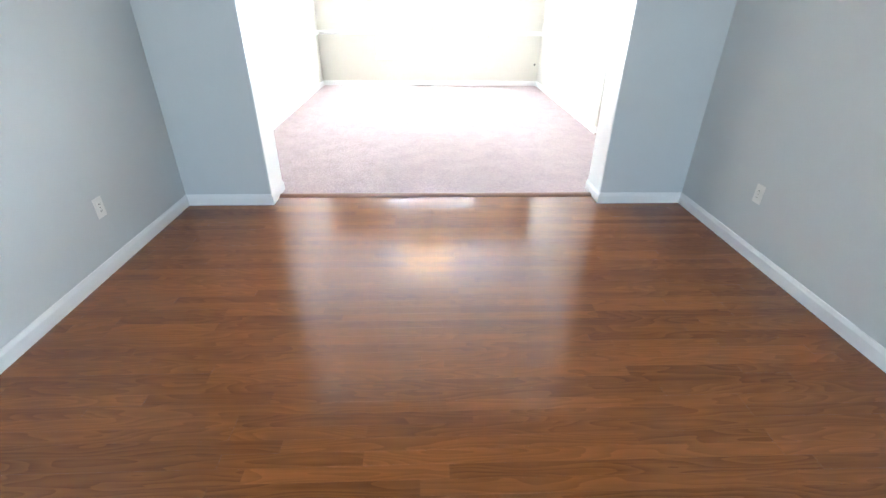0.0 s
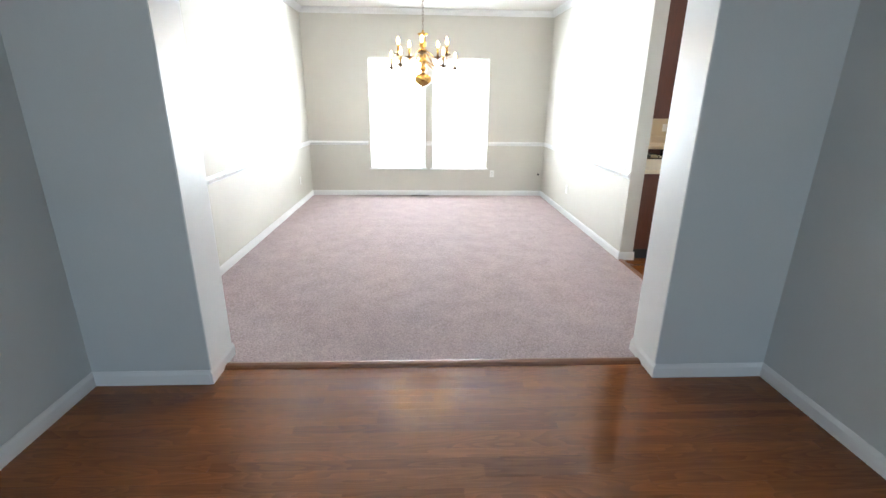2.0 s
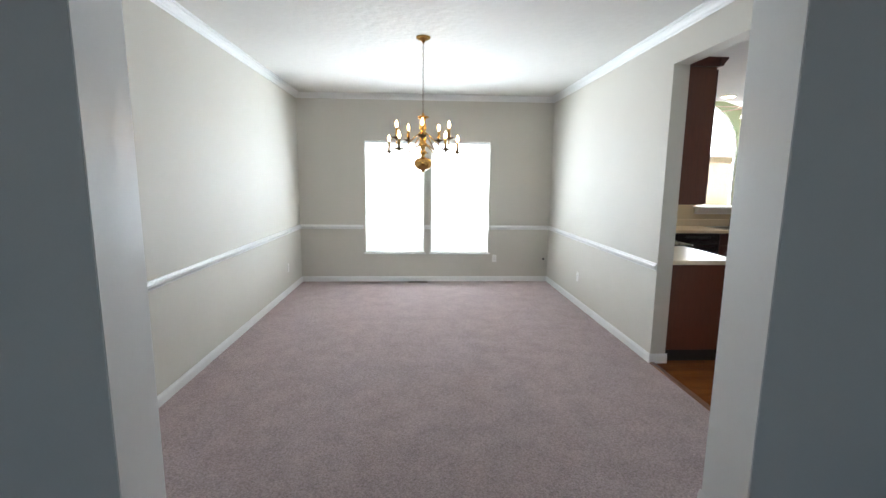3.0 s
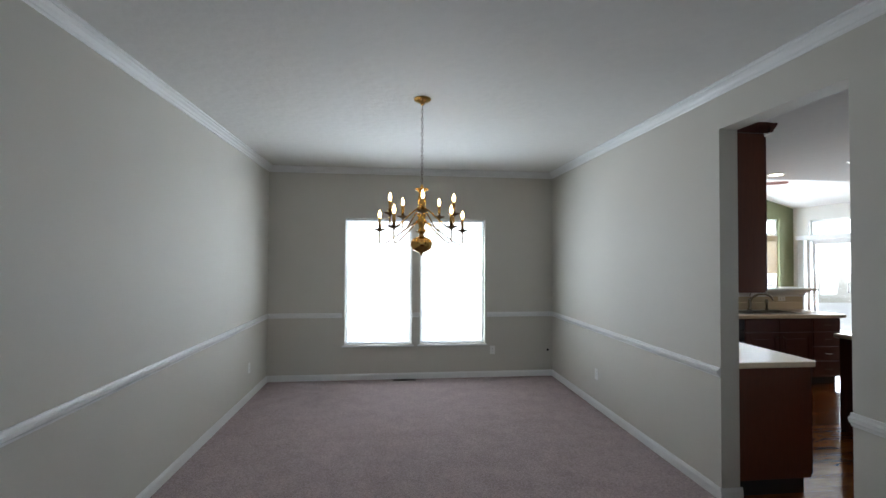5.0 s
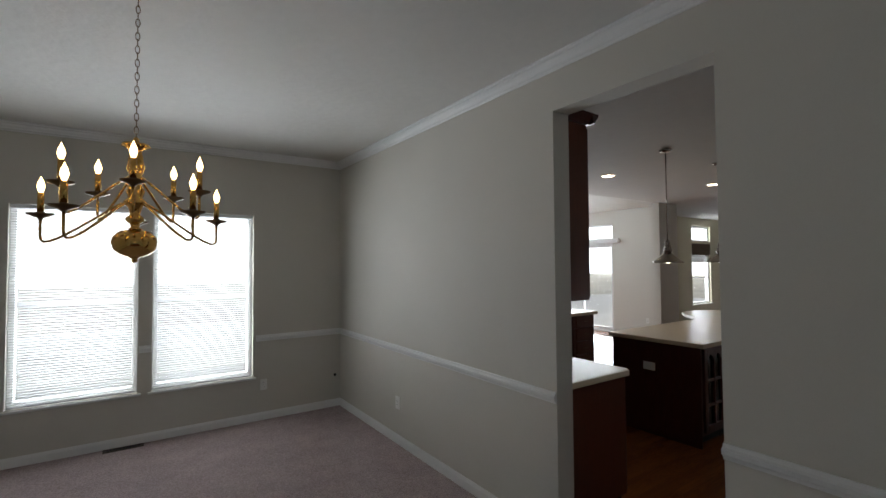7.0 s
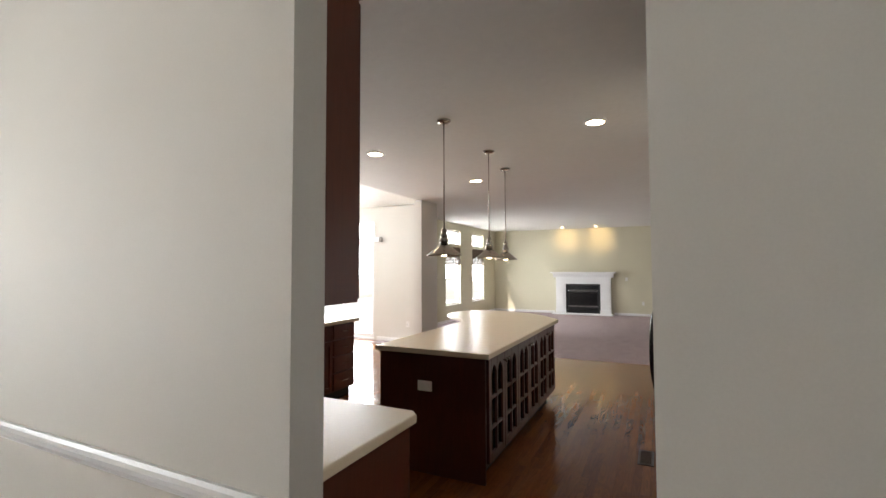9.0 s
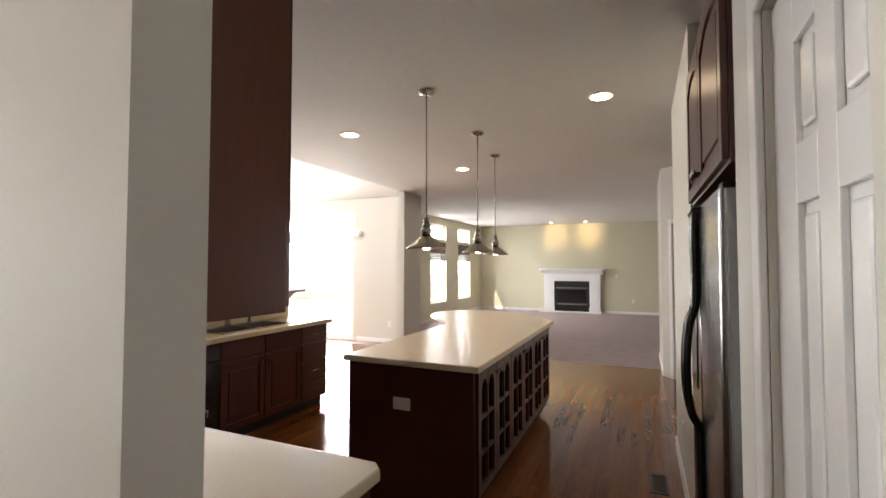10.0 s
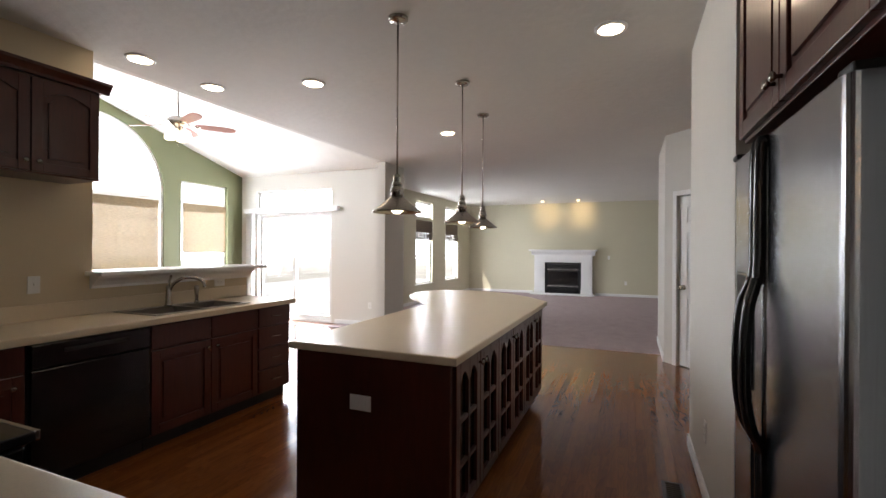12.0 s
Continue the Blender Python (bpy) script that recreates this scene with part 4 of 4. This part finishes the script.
part("hinge_cover", box(B(), 4.67, 4.74, 5.19, 5.245, 1.752, 1.772, 0.005), BLACK_MATT, t)
part("grille", box(B(), 4.68, 5.66, FY - 0.06, FY - 0.03, 0.005, 0.085), BLACK_MATT, t)

# island
t = thing("kitchen_island", (6.6, 6.85, 0), "dark cherry island with arched mullion doors", "island")
part("body", box(B(), 5.484, 7.74, 6.40, 7.25, 0.1, 0.874, 0.003), CHERRY, t)
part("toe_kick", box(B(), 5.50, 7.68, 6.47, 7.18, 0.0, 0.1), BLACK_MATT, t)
part("end_panel", box(B(), 5.468, 5.482, 6.39, 7.26, 0.0, 0.874, 0.003), CHERRY, t)
IM = T((0, 6.40, 0))
x = 5.515
for k in range(6):
    x0, x1, z0, z1 = x + 0.003, x + 0.366, 0.13, 0.862
    st, mid = 0.055, x + 0.1845
    bm = B()
    box(bm, x0, x0 + st, -0.022, 0, z0, z1, 0.003)
    box(bm, x1 - st, x1, -0.022, 0, z0, z1, 0.003)
    box(bm, x0 + st, x1 - st, -0.022, 0, z0, z0 + st, 0.003)
    lights = ((x0 + st, mid - 0.011), (mid + 0.011, x1 - st))
    for a0, a1 in lights:
        for j in range(8):
            u, v = j / 8, (j + 1) / 8
            rise = (a1 - a0) * 0.5
            zu, zv = [z1 - st - rise + rise * math.sin(math.pi * w) for w in (u, v)]
            prism(bm, [(a0 + (a1 - a0) * u, zu), (a0 + (a1 - a0) * v, zv), (a0 + (a1 - a0) * v, z1), (a0 + (a1 - a0) * u, z1)], "y", -0.022, 0)
    box(bm, mid - 0.011, mid + 0.011, -0.022, 0, z0 + st, z1, 0.003)
    d = part("cabinet_door", bm, CHERRY, t, m=IM)
    for j, z in enumerate((0.36, 0.575)):
        part("muntin", box(B(), x0 + st, x1 - st, -0.020, -0.001, z - 0.011, z + 0.011, 0.003), CHERRY, d, m=IM)
    # opaque black sheet stands in for the cabinet's dark inside
    part("pane", box(B(), x0 + st, x1 - st, -0.004, -0.002, z0 + st, z1 - st), BLACK, d, "black pane standing in for the dark inside behind the mullions", m=IM)
    kx = x1 - 0.028 if k % 2 == 0 else x0 + 0.028
    part("knob", lathe(B(), [(0.006, 0), (0.006, 0.014), (0.013, 0.018), (0.015, 0.025), (0.009, 0.031)], seg=12, m=Matrix.Translation((kx, -0.022, z1 - 0.06)) @ Matrix.Rotation(math.pi / 2, 4, "X")), NICKEL, d, "brushed nickel knob", m=IM)
    x += 0.369
t2 = thing("outlet", (5.468, 6.865, 0.64), "white outlet plate on the island's end panel", "outlet")
part("plate", box(B(), 5.461, 5.4675, 6.805, 6.925, 0.602, 0.678, 0.002), PLASTIC, t2)
for dy in (-0.02, 0.02):
    part("socket", box(B(), 5.459, 5.462, 6.865 + dy - 0.014, 6.865 + dy + 0.014, 0.626, 0.654, 0.001), PLASTIC, t2)
curve = [(8.12, 6.56), (8.36, 6.80), (8.52, 7.10), (8.58, 7.40), (8.48, 7.66), (8.28, 7.80), (8.05, 7.84), (7.84, 7.79), (7.66, 7.66), (7.50, 7.50), (7.36, 7.38), (7.2, 7.30)]
counter("island_worktop", [(5.44, 6.35), (7.82, 6.35), *curve, (5.44, 7.29)], "cream laminate island worktop with rounded bar end")
t = thing("bar_support", (8.0, 7.3, 0), "dark cherry panel carrying the bar end", "support")
part("panel", box(B(), 7.78, 7.9, 6.75, 7.6, 0.0, 0.873, 0.004), CHERRY, t)

# ---- lamps ----
pend = thing("pendant_lamp", (6.02, 6.965, H), "brushed nickel barn pendant lamp, lit", "pendant lamp", "pendants over the island")
px, py = 6.02, 6.965
part("canopy", lathe(B(), [(0.062, H - 0.001), (0.062, H - 0.014), (0.05, H - 0.024), (0.012, H - 0.03)], px, py), NICKEL, pend)
part("stem", tube(B(), [(px, py, H - 0.025), (px, py, 1.85)], 0.006, 8), NICKEL, pend)
part("socket", lathe(B(), [(0.012, 1.86), (0.022, 1.855), (0.026, 1.82), (0.022, 1.815), (0.034, 1.80), (0.034, 1.785), (0.030, 1.78), (0.042, 1.77), (0.042, 1.745), (0.036, 1.738), (0.036, 1.718)], px, py), NICKEL, pend)
bm = B()
rings = []
prof = [(0.036, 1.722), (0.048, 1.712), (0.064, 1.699), (0.088, 1.680), (0.118, 1.655), (0.150, 1.632), (0.154, 1.622), (0.149, 1.624), (0.116, 1.648), (0.086, 1.673), (0.062, 1.692), (0.044, 1.708)]
for r, z in prof:
    rings.append([bm.verts.new((px + r * math.cos(2 * math.pi * k / 32), py + r * math.sin(2 * math.pi * k / 32), z)) for k in range(32)])
for a, b in zip(rings, rings[1:] + rings[:1]):
    for k in range(32):
        bm.faces.new((a[k], a[(k + 1) % 32], b[(k + 1) % 32], b[k])).smooth = True
part("shade", bm, NICKEL, pend)
part("bulb", lathe(B(), [(0.012, 1.71), (0.022, 1.69), (0.038, 1.66), (0.036, 1.635), (0.016, 1.617)], px, py, 14), CAN_GLOW, pend, "lit bulb")
for x, y in ((7.18, 6.965), (8.13, 7.08)):
    copy_thing(pend, Matrix.Translation((x, y, H)))

can = thing("recessed_light", (6.64, 5.76, H), "white recessed ceiling light, lit", "ceiling light", "recessed lights")
bm = B()
prof = [(0.102, H - 0.001), (0.102, H - 0.007), (0.08, H - 0.011), (0.078, H - 0.005), (0.078, H - 0.001)]
lathe(bm, prof, 6.64, 5.76, 28)
part("trim_ring", bm, VINYL, can)
part("lens", lathe(B(), [(0.077, H - 0.0125), (0.05, H - 0.0155), (0.01, H - 0.0165)], 6.64, 5.76, 28), CAN_GLOW, can, "glowing lens")
for x, y in ((5.83, 9.05), (6.47, 9.05), (6.72, 8.16), (8.69, 7.71)):
    copy_thing(can, Matrix.Translation((x, y, H)))
for y in (8.03, 7.02):
    t = thing("eyeball_spot", (17.0, y, H), "small white eyeball spotlight washing the chimney wall", "spotlight", "fireplace spots")
    part("ring", lathe(B(), [(0.06, H - 0.001), (0.06, H - 0.008), (0.045, H - 0.01)], 17.0, y, 20), VINYL, t)
    part("eyeball", lathe(B(), [(0.044, H - 0.01), (0.04, H - 0.03), (0.025, H - 0.045)], 17.0, y, 20), EYEBALL_GLOW, t)
    sp = new("spot", bpy.data.lights.new("spot", "SPOT"))
    sp.data.energy, sp.data.spot_size, sp.data.spot_blend, sp.data.color, sp.data.shadow_soft_size = 45, radians(70), 0.9, (1.0, 0.72, 0.36), 0.03
    sp.matrix_world = look((17.0, y, H - 0.06), (17.88, y, 2.5))

# chandelier
CX, CY = 1.385, 6.69
ch = thing("chandelier", (CX, CY, H), "polished brass two-tier candle chandelier, lit", "chandelier")
part("canopy", lathe(B(), [(0.065, H - 0.001), (0.065, H - 0.01), (0.05, H - 0.022), (0.02, H - 0.032), (0.008, H - 0.05)], CX, CY), BRASS, ch)
z, k = H - 0.05, 0
while z > 2.17:
    bm = B()
    pts = []
    for j in range(13):
        a = 2 * math.pi * j / 12
        u, v = 0.0075 * math.cos(a), 0.018 * math.sin(a)
        pts.append((CX + (u if k % 2 else 0), CY + (0 if k % 2 else u), z - 0.016 + v))
    part("chain_link", tube(bm, pts, 0.0019, 5), DARK_BRASS, ch)
    z -= 0.029
    k += 1
part("column", lathe(B(), [(0.004, 2.15), (0.012, 2.14), (0.012, 2.125), (0.05, 2.118), (0.054, 2.108), (0.026, 2.096), (0.022, 2.085), (0.030, 2.04), (0.033, 2.01), (0.02, 1.985), (0.036, 1.975), (0.036, 1.962), (0.02, 1.952), (0.03, 1.935), (0.034, 1.915), (0.026, 1.89), (0.042, 1.875), (0.044, 1.862), (0.026, 1.85), (0.018, 1.82), (0.034, 1.805), (0.036, 1.793), (0.018, 1.782), (0.016, 1.765), (0.03, 1.757)], CX, CY, 28, Matrix.Translation((0, 0, 0.025))), BRASS, ch)
part("ball", lathe(B(), [(0.022, 1.757), (0.056, 1.748), (0.078, 1.726), (0.084, 1.700), (0.076, 1.672), (0.052, 1.650), (0.022, 1.640), (0.010, 1.632), (0.013, 1.624), (0.005, 1.616)], CX, CY, 28, Matrix.Translation((0, 0, 0.025))), BRASS, ch)


def chandelier_arm(angle, radius, zroot, zcup):
    d = Vector((math.cos(angle), math.sin(angle), 0))
    c = Vector((CX, CY, 0))
    pts = []
    low = min(zroot, zcup) - 0.085
    for k in range(17):
        u = k / 16
        r = 0.03 + (radius - 0.03) * (0.5 - 0.5 * math.cos(math.pi * min(1, u * 1.15))) if u < 0.87 else radius
        p3 = (1 - u) ** 3 * zroot + 3 * (1 - u) ** 2 * u * (zroot + 0.07) + 3 * (1 - u) * u * u * (low - 0.2) + u ** 3 * zcup
        pts.append(c + d * r + Vector((0, 0, p3)))
    arm = part("arm", tube(B(), pts, 0.0055, 8), BRASS, ch)
    e = c + d * radius
    part("drip_pan", lathe(B(), [(0.008, zcup - 0.012), (0.014, zcup - 0.004), (0.042, zcup + 0.006), (0.046, zcup + 0.013), (0.040, zcup + 0.010), (0.012, zcup + 0.006), (0.014, zcup + 0.02)], e.x, e.y, 18), DARK_BRASS, arm, "dark brass drip pan")
    part("candle_sleeve", lathe(B(), [(0.0115, zcup + 0.008), (0.0115, zcup + 0.095), (0.006, zcup + 0.098)], e.x, e.y, 12), BRASS, arm, "brass candle sleeve")
    part("bulb", lathe(B(), [(0.006, zcup + 0.098), (0.010, zcup + 0.108), (0.0135, zcup + 0.122), (0.010, zcup + 0.138), (0.004, zcup + 0.152), (0.001, zcup + 0.162)], e.x, e.y, 12), BULB, arm, "lit flame bulb")


for k in range(5):
    chandelier_arm(radians(-20 + 72 * k), 0.245, 1.98, 1.94)
for k in range(5):
    chandelier_arm(radians(16 + 72 * k), 0.335, 1.885, 1.83)

# ceiling fan
fx, fy, fz = RIDGE_X, 11.22, 3.04
fan = thing("ceiling_fan", (fx, fy, RIDGE_Z), "brushed nickel ceiling fan with cherry blades and lit shades", "ceiling fan")
part("canopy", lathe(B(), [(0.07, RIDGE_Z + 0.01), (0.07, RIDGE_Z - 0.05), (0.03, RIDGE_Z - 0.08)], fx, fy), NICKEL, fan)
part("rod", tube(B(), [(fx, fy, RIDGE_Z - 0.06), (fx, fy, fz + 0.1)], 0.012), NICKEL, fan)
part("motor", lathe(B(), [(0.03, fz + 0.11), (0.1, fz + 0.09), (0.135, fz + 0.06), (0.135, fz + 0.01), (0.09, fz - 0.02), (0.06, fz - 0.05), (0.06, fz - 0.09), (0.03, fz - 0.1)], fx, fy, 24), NICKEL, fan)
for k in range(5):
    a = radians(-37 + 72 * k)
    m = Matrix.Translation((fx, fy, fz)) @ Matrix.Rotation(a, 4, "Z") @ Matrix.Rotation(radians(-13), 4, "X")
    bm = B()
    pts = [(0.2, -0.05), (0.35, -0.068), (0.55, -0.075), (0.66, -0.06), (0.7, -0.02), (0.7, 0.02), (0.66, 0.06), (0.55, 0.075), (0.35, 0.068), (0.2, 0.05)]
    prism(bm, pts, "z", -0.004, 0.004)
    blade = part("blade", bm, FAN_WOOD, fan, "cherry-stained blade", m=m)
    part("blade_iron", box(B(), 0.1, 0.26, -0.02, 0.02, -0.012, -0.005, 0.003), NICKEL, blade, m=m)
for k in range(4):
    a = radians(30 + 90 * k)
    cx, cy = fx + 0.11 * math.cos(a), fy + 0.11 * math.sin(a)
    part("glass_shade", lathe(B(), [(0.025, fz - 0.09), (0.04, fz - 0.11), (0.058, fz - 0.16), (0.062, fz - 0.2), (0.05, fz - 0.205)], cx, cy, 16), FROST, fan, "lit frosted glass shade")
    part("lamp_arm", tube(B(), [(fx + 0.04 * math.cos(a), fy + 0.04 * math.sin(a), fz - 0.08), (cx, cy, fz - 0.085)], 0.01), NICKEL, fan)
part("pull_chain", tube(B(), [(fx, fy, fz - 0.1), (fx, fy, fz - 0.30)], 0.003, 5), NICKEL, fan)

# ---- fireplace ----
t = thing("fireplace", (17.8, 7.54, 0), "white mantel fireplace with black gas insert", "fireplace")
for y0, y1 in ((6.68, 7.00), (8.09, 8.41)):
    leg = part("pilaster", box(B(), 17.74, 17.879, y0, y1, 0.0, 1.20, 0.006), TRIM, t)
    part("plinth", box(B(), 17.72, 17.74, y0 - 0.015, y1 + 0.015, 0.0, 0.16, 0.005), TRIM, leg)
    part("panel", box(B(), 17.728, 17.74, y0 + 0.07, y1 - 0.07, 0.24, 1.06, 0.006), TRIM, leg)
part("header", box(B(), 17.74, 17.879, 7.0, 8.09, 0.99, 1.20, 0.006), TRIM, t)
part("frieze_panel", box(B(), 17.728, 17.74, 7.08, 8.0, 1.04, 1.15, 0.006), TRIM, t)
bm = B()
prism(bm, [(17.879, 1.2), (17.73, 1.2), (17.72, 1.23), (17.69, 1.27), (17.64, 1.31), (17.63, 1.335), (17.879, 1.335)], "y", 6.60, 8.49)
part("bed_moulding", bm, TRIM, t)
part("mantel_shelf", box(B(), 17.58, 17.879, 6.53, 8.56, 1.336, 1.385, 0.008), TRIM, t)
part("insert", box(B(), 17.80, 17.879, 7.0, 8.09, 0.0, 0.988, 0.003), BLACK_MATT, t, "black steel insert")
part("firebox_glass", box(B(), 17.79, 17.80, 7.10, 7.99, 0.30, 0.72), BLACK, t, "dark glass front")
for z in (0.24, 0.75):
    part("louvre_bar", box(B(), 17.78, 17.80, 7.08, 8.01, z, z + 0.045, 0.004), STEEL, t, "steel trim bar")
for z in (0.06, 0.11, 0.16, 0.84, 0.89):
    part("louvre", box(B(), 17.785, 17.80, 7.08, 8.01, z, z + 0.025, 0.003), BLACK, t)
part("hearth", box(B(), 17.45, 17.74, 6.60, 8.49, 0.006, 0.045, 0.006), TRIM, t, "white raised hearth edge")

# ---- plates, vents ----


def plate(name, label, m, kind="outlet"):
    """A cover plate; local -y is the seen face, its centre at the origin of m."""
    t = thing(name, m.translation, label, kind)
    part("plate", box(B(), -0.035, 0.035, -0.006, -0.0005, -0.057, 0.057, 0.002), PLASTIC, t, m=m)
    if kind == "outlet":
        for z in (-0.02, 0.02):
            s = part("socket", box(B(), -0.016, 0.016, -0.0085, -0.005, z - 0.014, z + 0.014, 0.001), PLASTIC, t, m=m)
            for dx in (-0.006, 0.006):
                part("slot", box(B(), dx - 0.0012, dx + 0.0012, -0.009, -0.0083, z - 0.004, z + 0.006), BLACK_MATT, s, m=m)
    else:
        part("toggle", box(B(), -0.005, 0.005, -0.016, -0.005, -0.004, 0.012, 0.002), PLASTIC, t, m=m)
    part("screw", lathe(B(), [(0.003, 0), (0.003, 0.001), (0.001, 0.0015)], seg=8, m=Matrix.Translation((0, -0.006, 0)) @ Matrix.Rotation(math.pi / 2, 4, "X")), NICKEL, t, m=m)


def facing(x, y, z, deg):
    return Matrix.Translation((x, y, z)) @ Matrix.Rotation(radians(deg), 4, "Z")


plate("outlet", "white duplex outlet low on the living room wall", facing(3.39, 3.35, 0.39, -90))
plate("outlet", "white duplex outlet low on the living room wall", facing(WEST, 3.25, 0.37, 90))
plate("outlet", "white duplex outlet low on the dining wall", facing(WEST, 8.70, 0.36, 90))
plate("outlet", "white duplex outlet low on the dining wall", facing(EAST, 8.05, 0.37, -90))
plate("outlet", "white duplex outlet under the dining window", facing(2.535, NORTH, 0.37, 0))
plate("outlet", "white duplex outlet low beside the refrigerator", facing(6.48, 5.24, 0.38, 180))
plate("light_switch", "white light switch above the worktop", facing(5.27, 9.25, 1.15, 0), "switch")
plate("outlet", "white duplex outlet on the half wall", facing(6.72, 9.25, 1.07, 0) @ Matrix.Rotation(math.pi / 2, 4, "Y"))
plate("outlet", "white duplex outlet low by the sliding door", facing(10.55, 9.95, 0.37, -90))
plate("outlet", "white duplex outlet on the fireplace wall", facing(17.88, 5.75, 0.40, -90))
plate("light_switch", "white switch beside the mantel", facing(17.88, 6.22, 1.15, -90), "switch")
bm = lathe(B(), [(0.016, 0), (0.016, 0.006), (0.006, 0.008)], seg=14, m=Matrix.Translation((3.318, NORTH - 0.0005, 0.36)) @ Matrix.Rotation(math.pi / 2, 4, "X"))
solo("cable_grommet", bm, BLACK_MATT, "small black cable grommet in the dining wall", "grommet")
t = thing("thermostat", (3.39, 3.74, 1.61), "white wall thermostat with grey display", "thermostat")
part("body", box(B(), 3.362, 3.3895, 3.66, 3.82, 1.56, 1.665, 0.006), PLASTIC, t)
part("display", box(B(), 3.359, 3.363, 3.745, 3.79, 1.615, 1.645, 0.001), BLACK_MATT, t, "grey display")
part("label_bar", box(B(), 3.3605, 3.363, 3.745, 3.79, 1.595, 1.603), BLACK_MATT, t)


def floor_vent(x, y, z, w, d, label):
    t = thing("floor_register", (x, y, z), label, "vent")
    bm = B()
    for a in ((x - w / 2, x + w / 2, y - d / 2, y - d / 2 + 0.018), (x - w / 2, x + w / 2, y + d / 2 - 0.018, y + d / 2), (x - w / 2, x - w / 2 + 0.018, y - d / 2, y + d / 2), (x + w / 2 - 0.018, x + w / 2, y - d / 2, y + d / 2)):
        box(bm, *a, z, z + 0.006)
    part("frame", bm, VENT, t)
    part("backing", box(B(), x - w / 2, x + w / 2, y - d / 2, y + d / 2, z + 0.0003, z + 0.001), BLACK_MATT, t)
    n = int(w / 0.022)
    for k in range(1, n):
        xx = x - w / 2 + w * k / n
        part("slat", box(B(), xx - 0.004, xx + 0.004, y - d / 2 + 0.018, y + d / 2 - 0.018, z + 0.001, z + 0.005), VENT, t)


floor_vent(1.335, 9.365, 0.0045, 0.30, 0.075, "brown metal floor register under the dining window")
floor_vent(6.45, 5.40, 0.0, 0.30, 0.115, "brown metal floor register in the oak floor")

# ---- floor planks ----
PLANK = 0.057
SHAPES = {}


def plank_mesh(length):
    if length not in SHAPES:
        bm = B()
        l, w, c = length / 2, PLANK / 2, 0.0004
        lo = [bm.verts.new(p) for p in ((-l, -w, -0.0138), (l, -w, -0.0138), (l, w, -0.0138), (-l, w, -0.0138))]
        mi = [bm.verts.new(p) for p in ((-l, -w, -c), (l, -w, -c), (l, w, -c), (-l, w, -c))]
        hi = [bm.verts.new(p) for p in ((-l + c, -w + c, 0), (l - c, -w + c, 0), (l - c, w - c, 0), (-l + c, w - c, 0))]
        bm.faces.new(hi)
        for a, b in ((lo, mi), (mi, hi)):
            for k in range(4):
                bm.faces.new((a[k], a[(k + 1) % 4], b[(k + 1) % 4], b[k]))
        SHAPES[length] = mesh_of("plank", bm, OAK)
    return SHAPES[length]


def lay(floor, x0, x1, y0, y1, near):
    """Rows of planks along x; those for which near(x, y) holds are single, the rest are one mesh."""
    rest_v, rest_f = [], []
    rng = random.Random(7)
    y = y1 - PLANK / 2
    while y > y0 - PLANK / 2:
        x = x0 - rng.choice((0.0, 0.2, 0.4, 0.6))
        while x < x1:
            length = rng.choice((0.5, 0.7, 0.9, 1.1, 1.3, 1.5))
            a, b = max(x, x0), min(x + length, x1)
            if b - a > 0.03:
                if abs(b - a - length) < 1e-6 and near((a + b) / 2, y):
                    ob = new("plank", plank_mesh(length))
                    ob.parent = floor
                    ob.location = ((a + b) / 2, y, 0.0)
                else:
                    n = len(rest_v)
                    w = PLANK / 2 - 0.0001
                    rest_v += [(a + 0.0004, y - w, 0), (b - 0.0004, y - w, 0), (b - 0.0004, y + w, 0), (a + 0.0004, y + w, 0)]
                    rest_f.append((n, n + 1, n + 2, n + 3))
            x += length
        y -= PLANK
    me = bpy.data.meshes.new("planks")
    me.from_pydata(rest_v, [], rest_f)
    me.materials.append(OAK)
    ob = new("planks", me)
    ob.parent = floor
    tagged(ob, kind="stuff")


lay(bpy.data.objects["floor_living"], WEST, 3.39, -2.5, 4.27, lambda x, y: y > 1.7)
lay(kitchen_floor, 3.40, 10.22, 3.0, 13.0, lambda x, y: 5.2 < y < 8.6 and x > 4.2 and not (5.4 < x < 7.6 and 6.45 < y < 7.2))
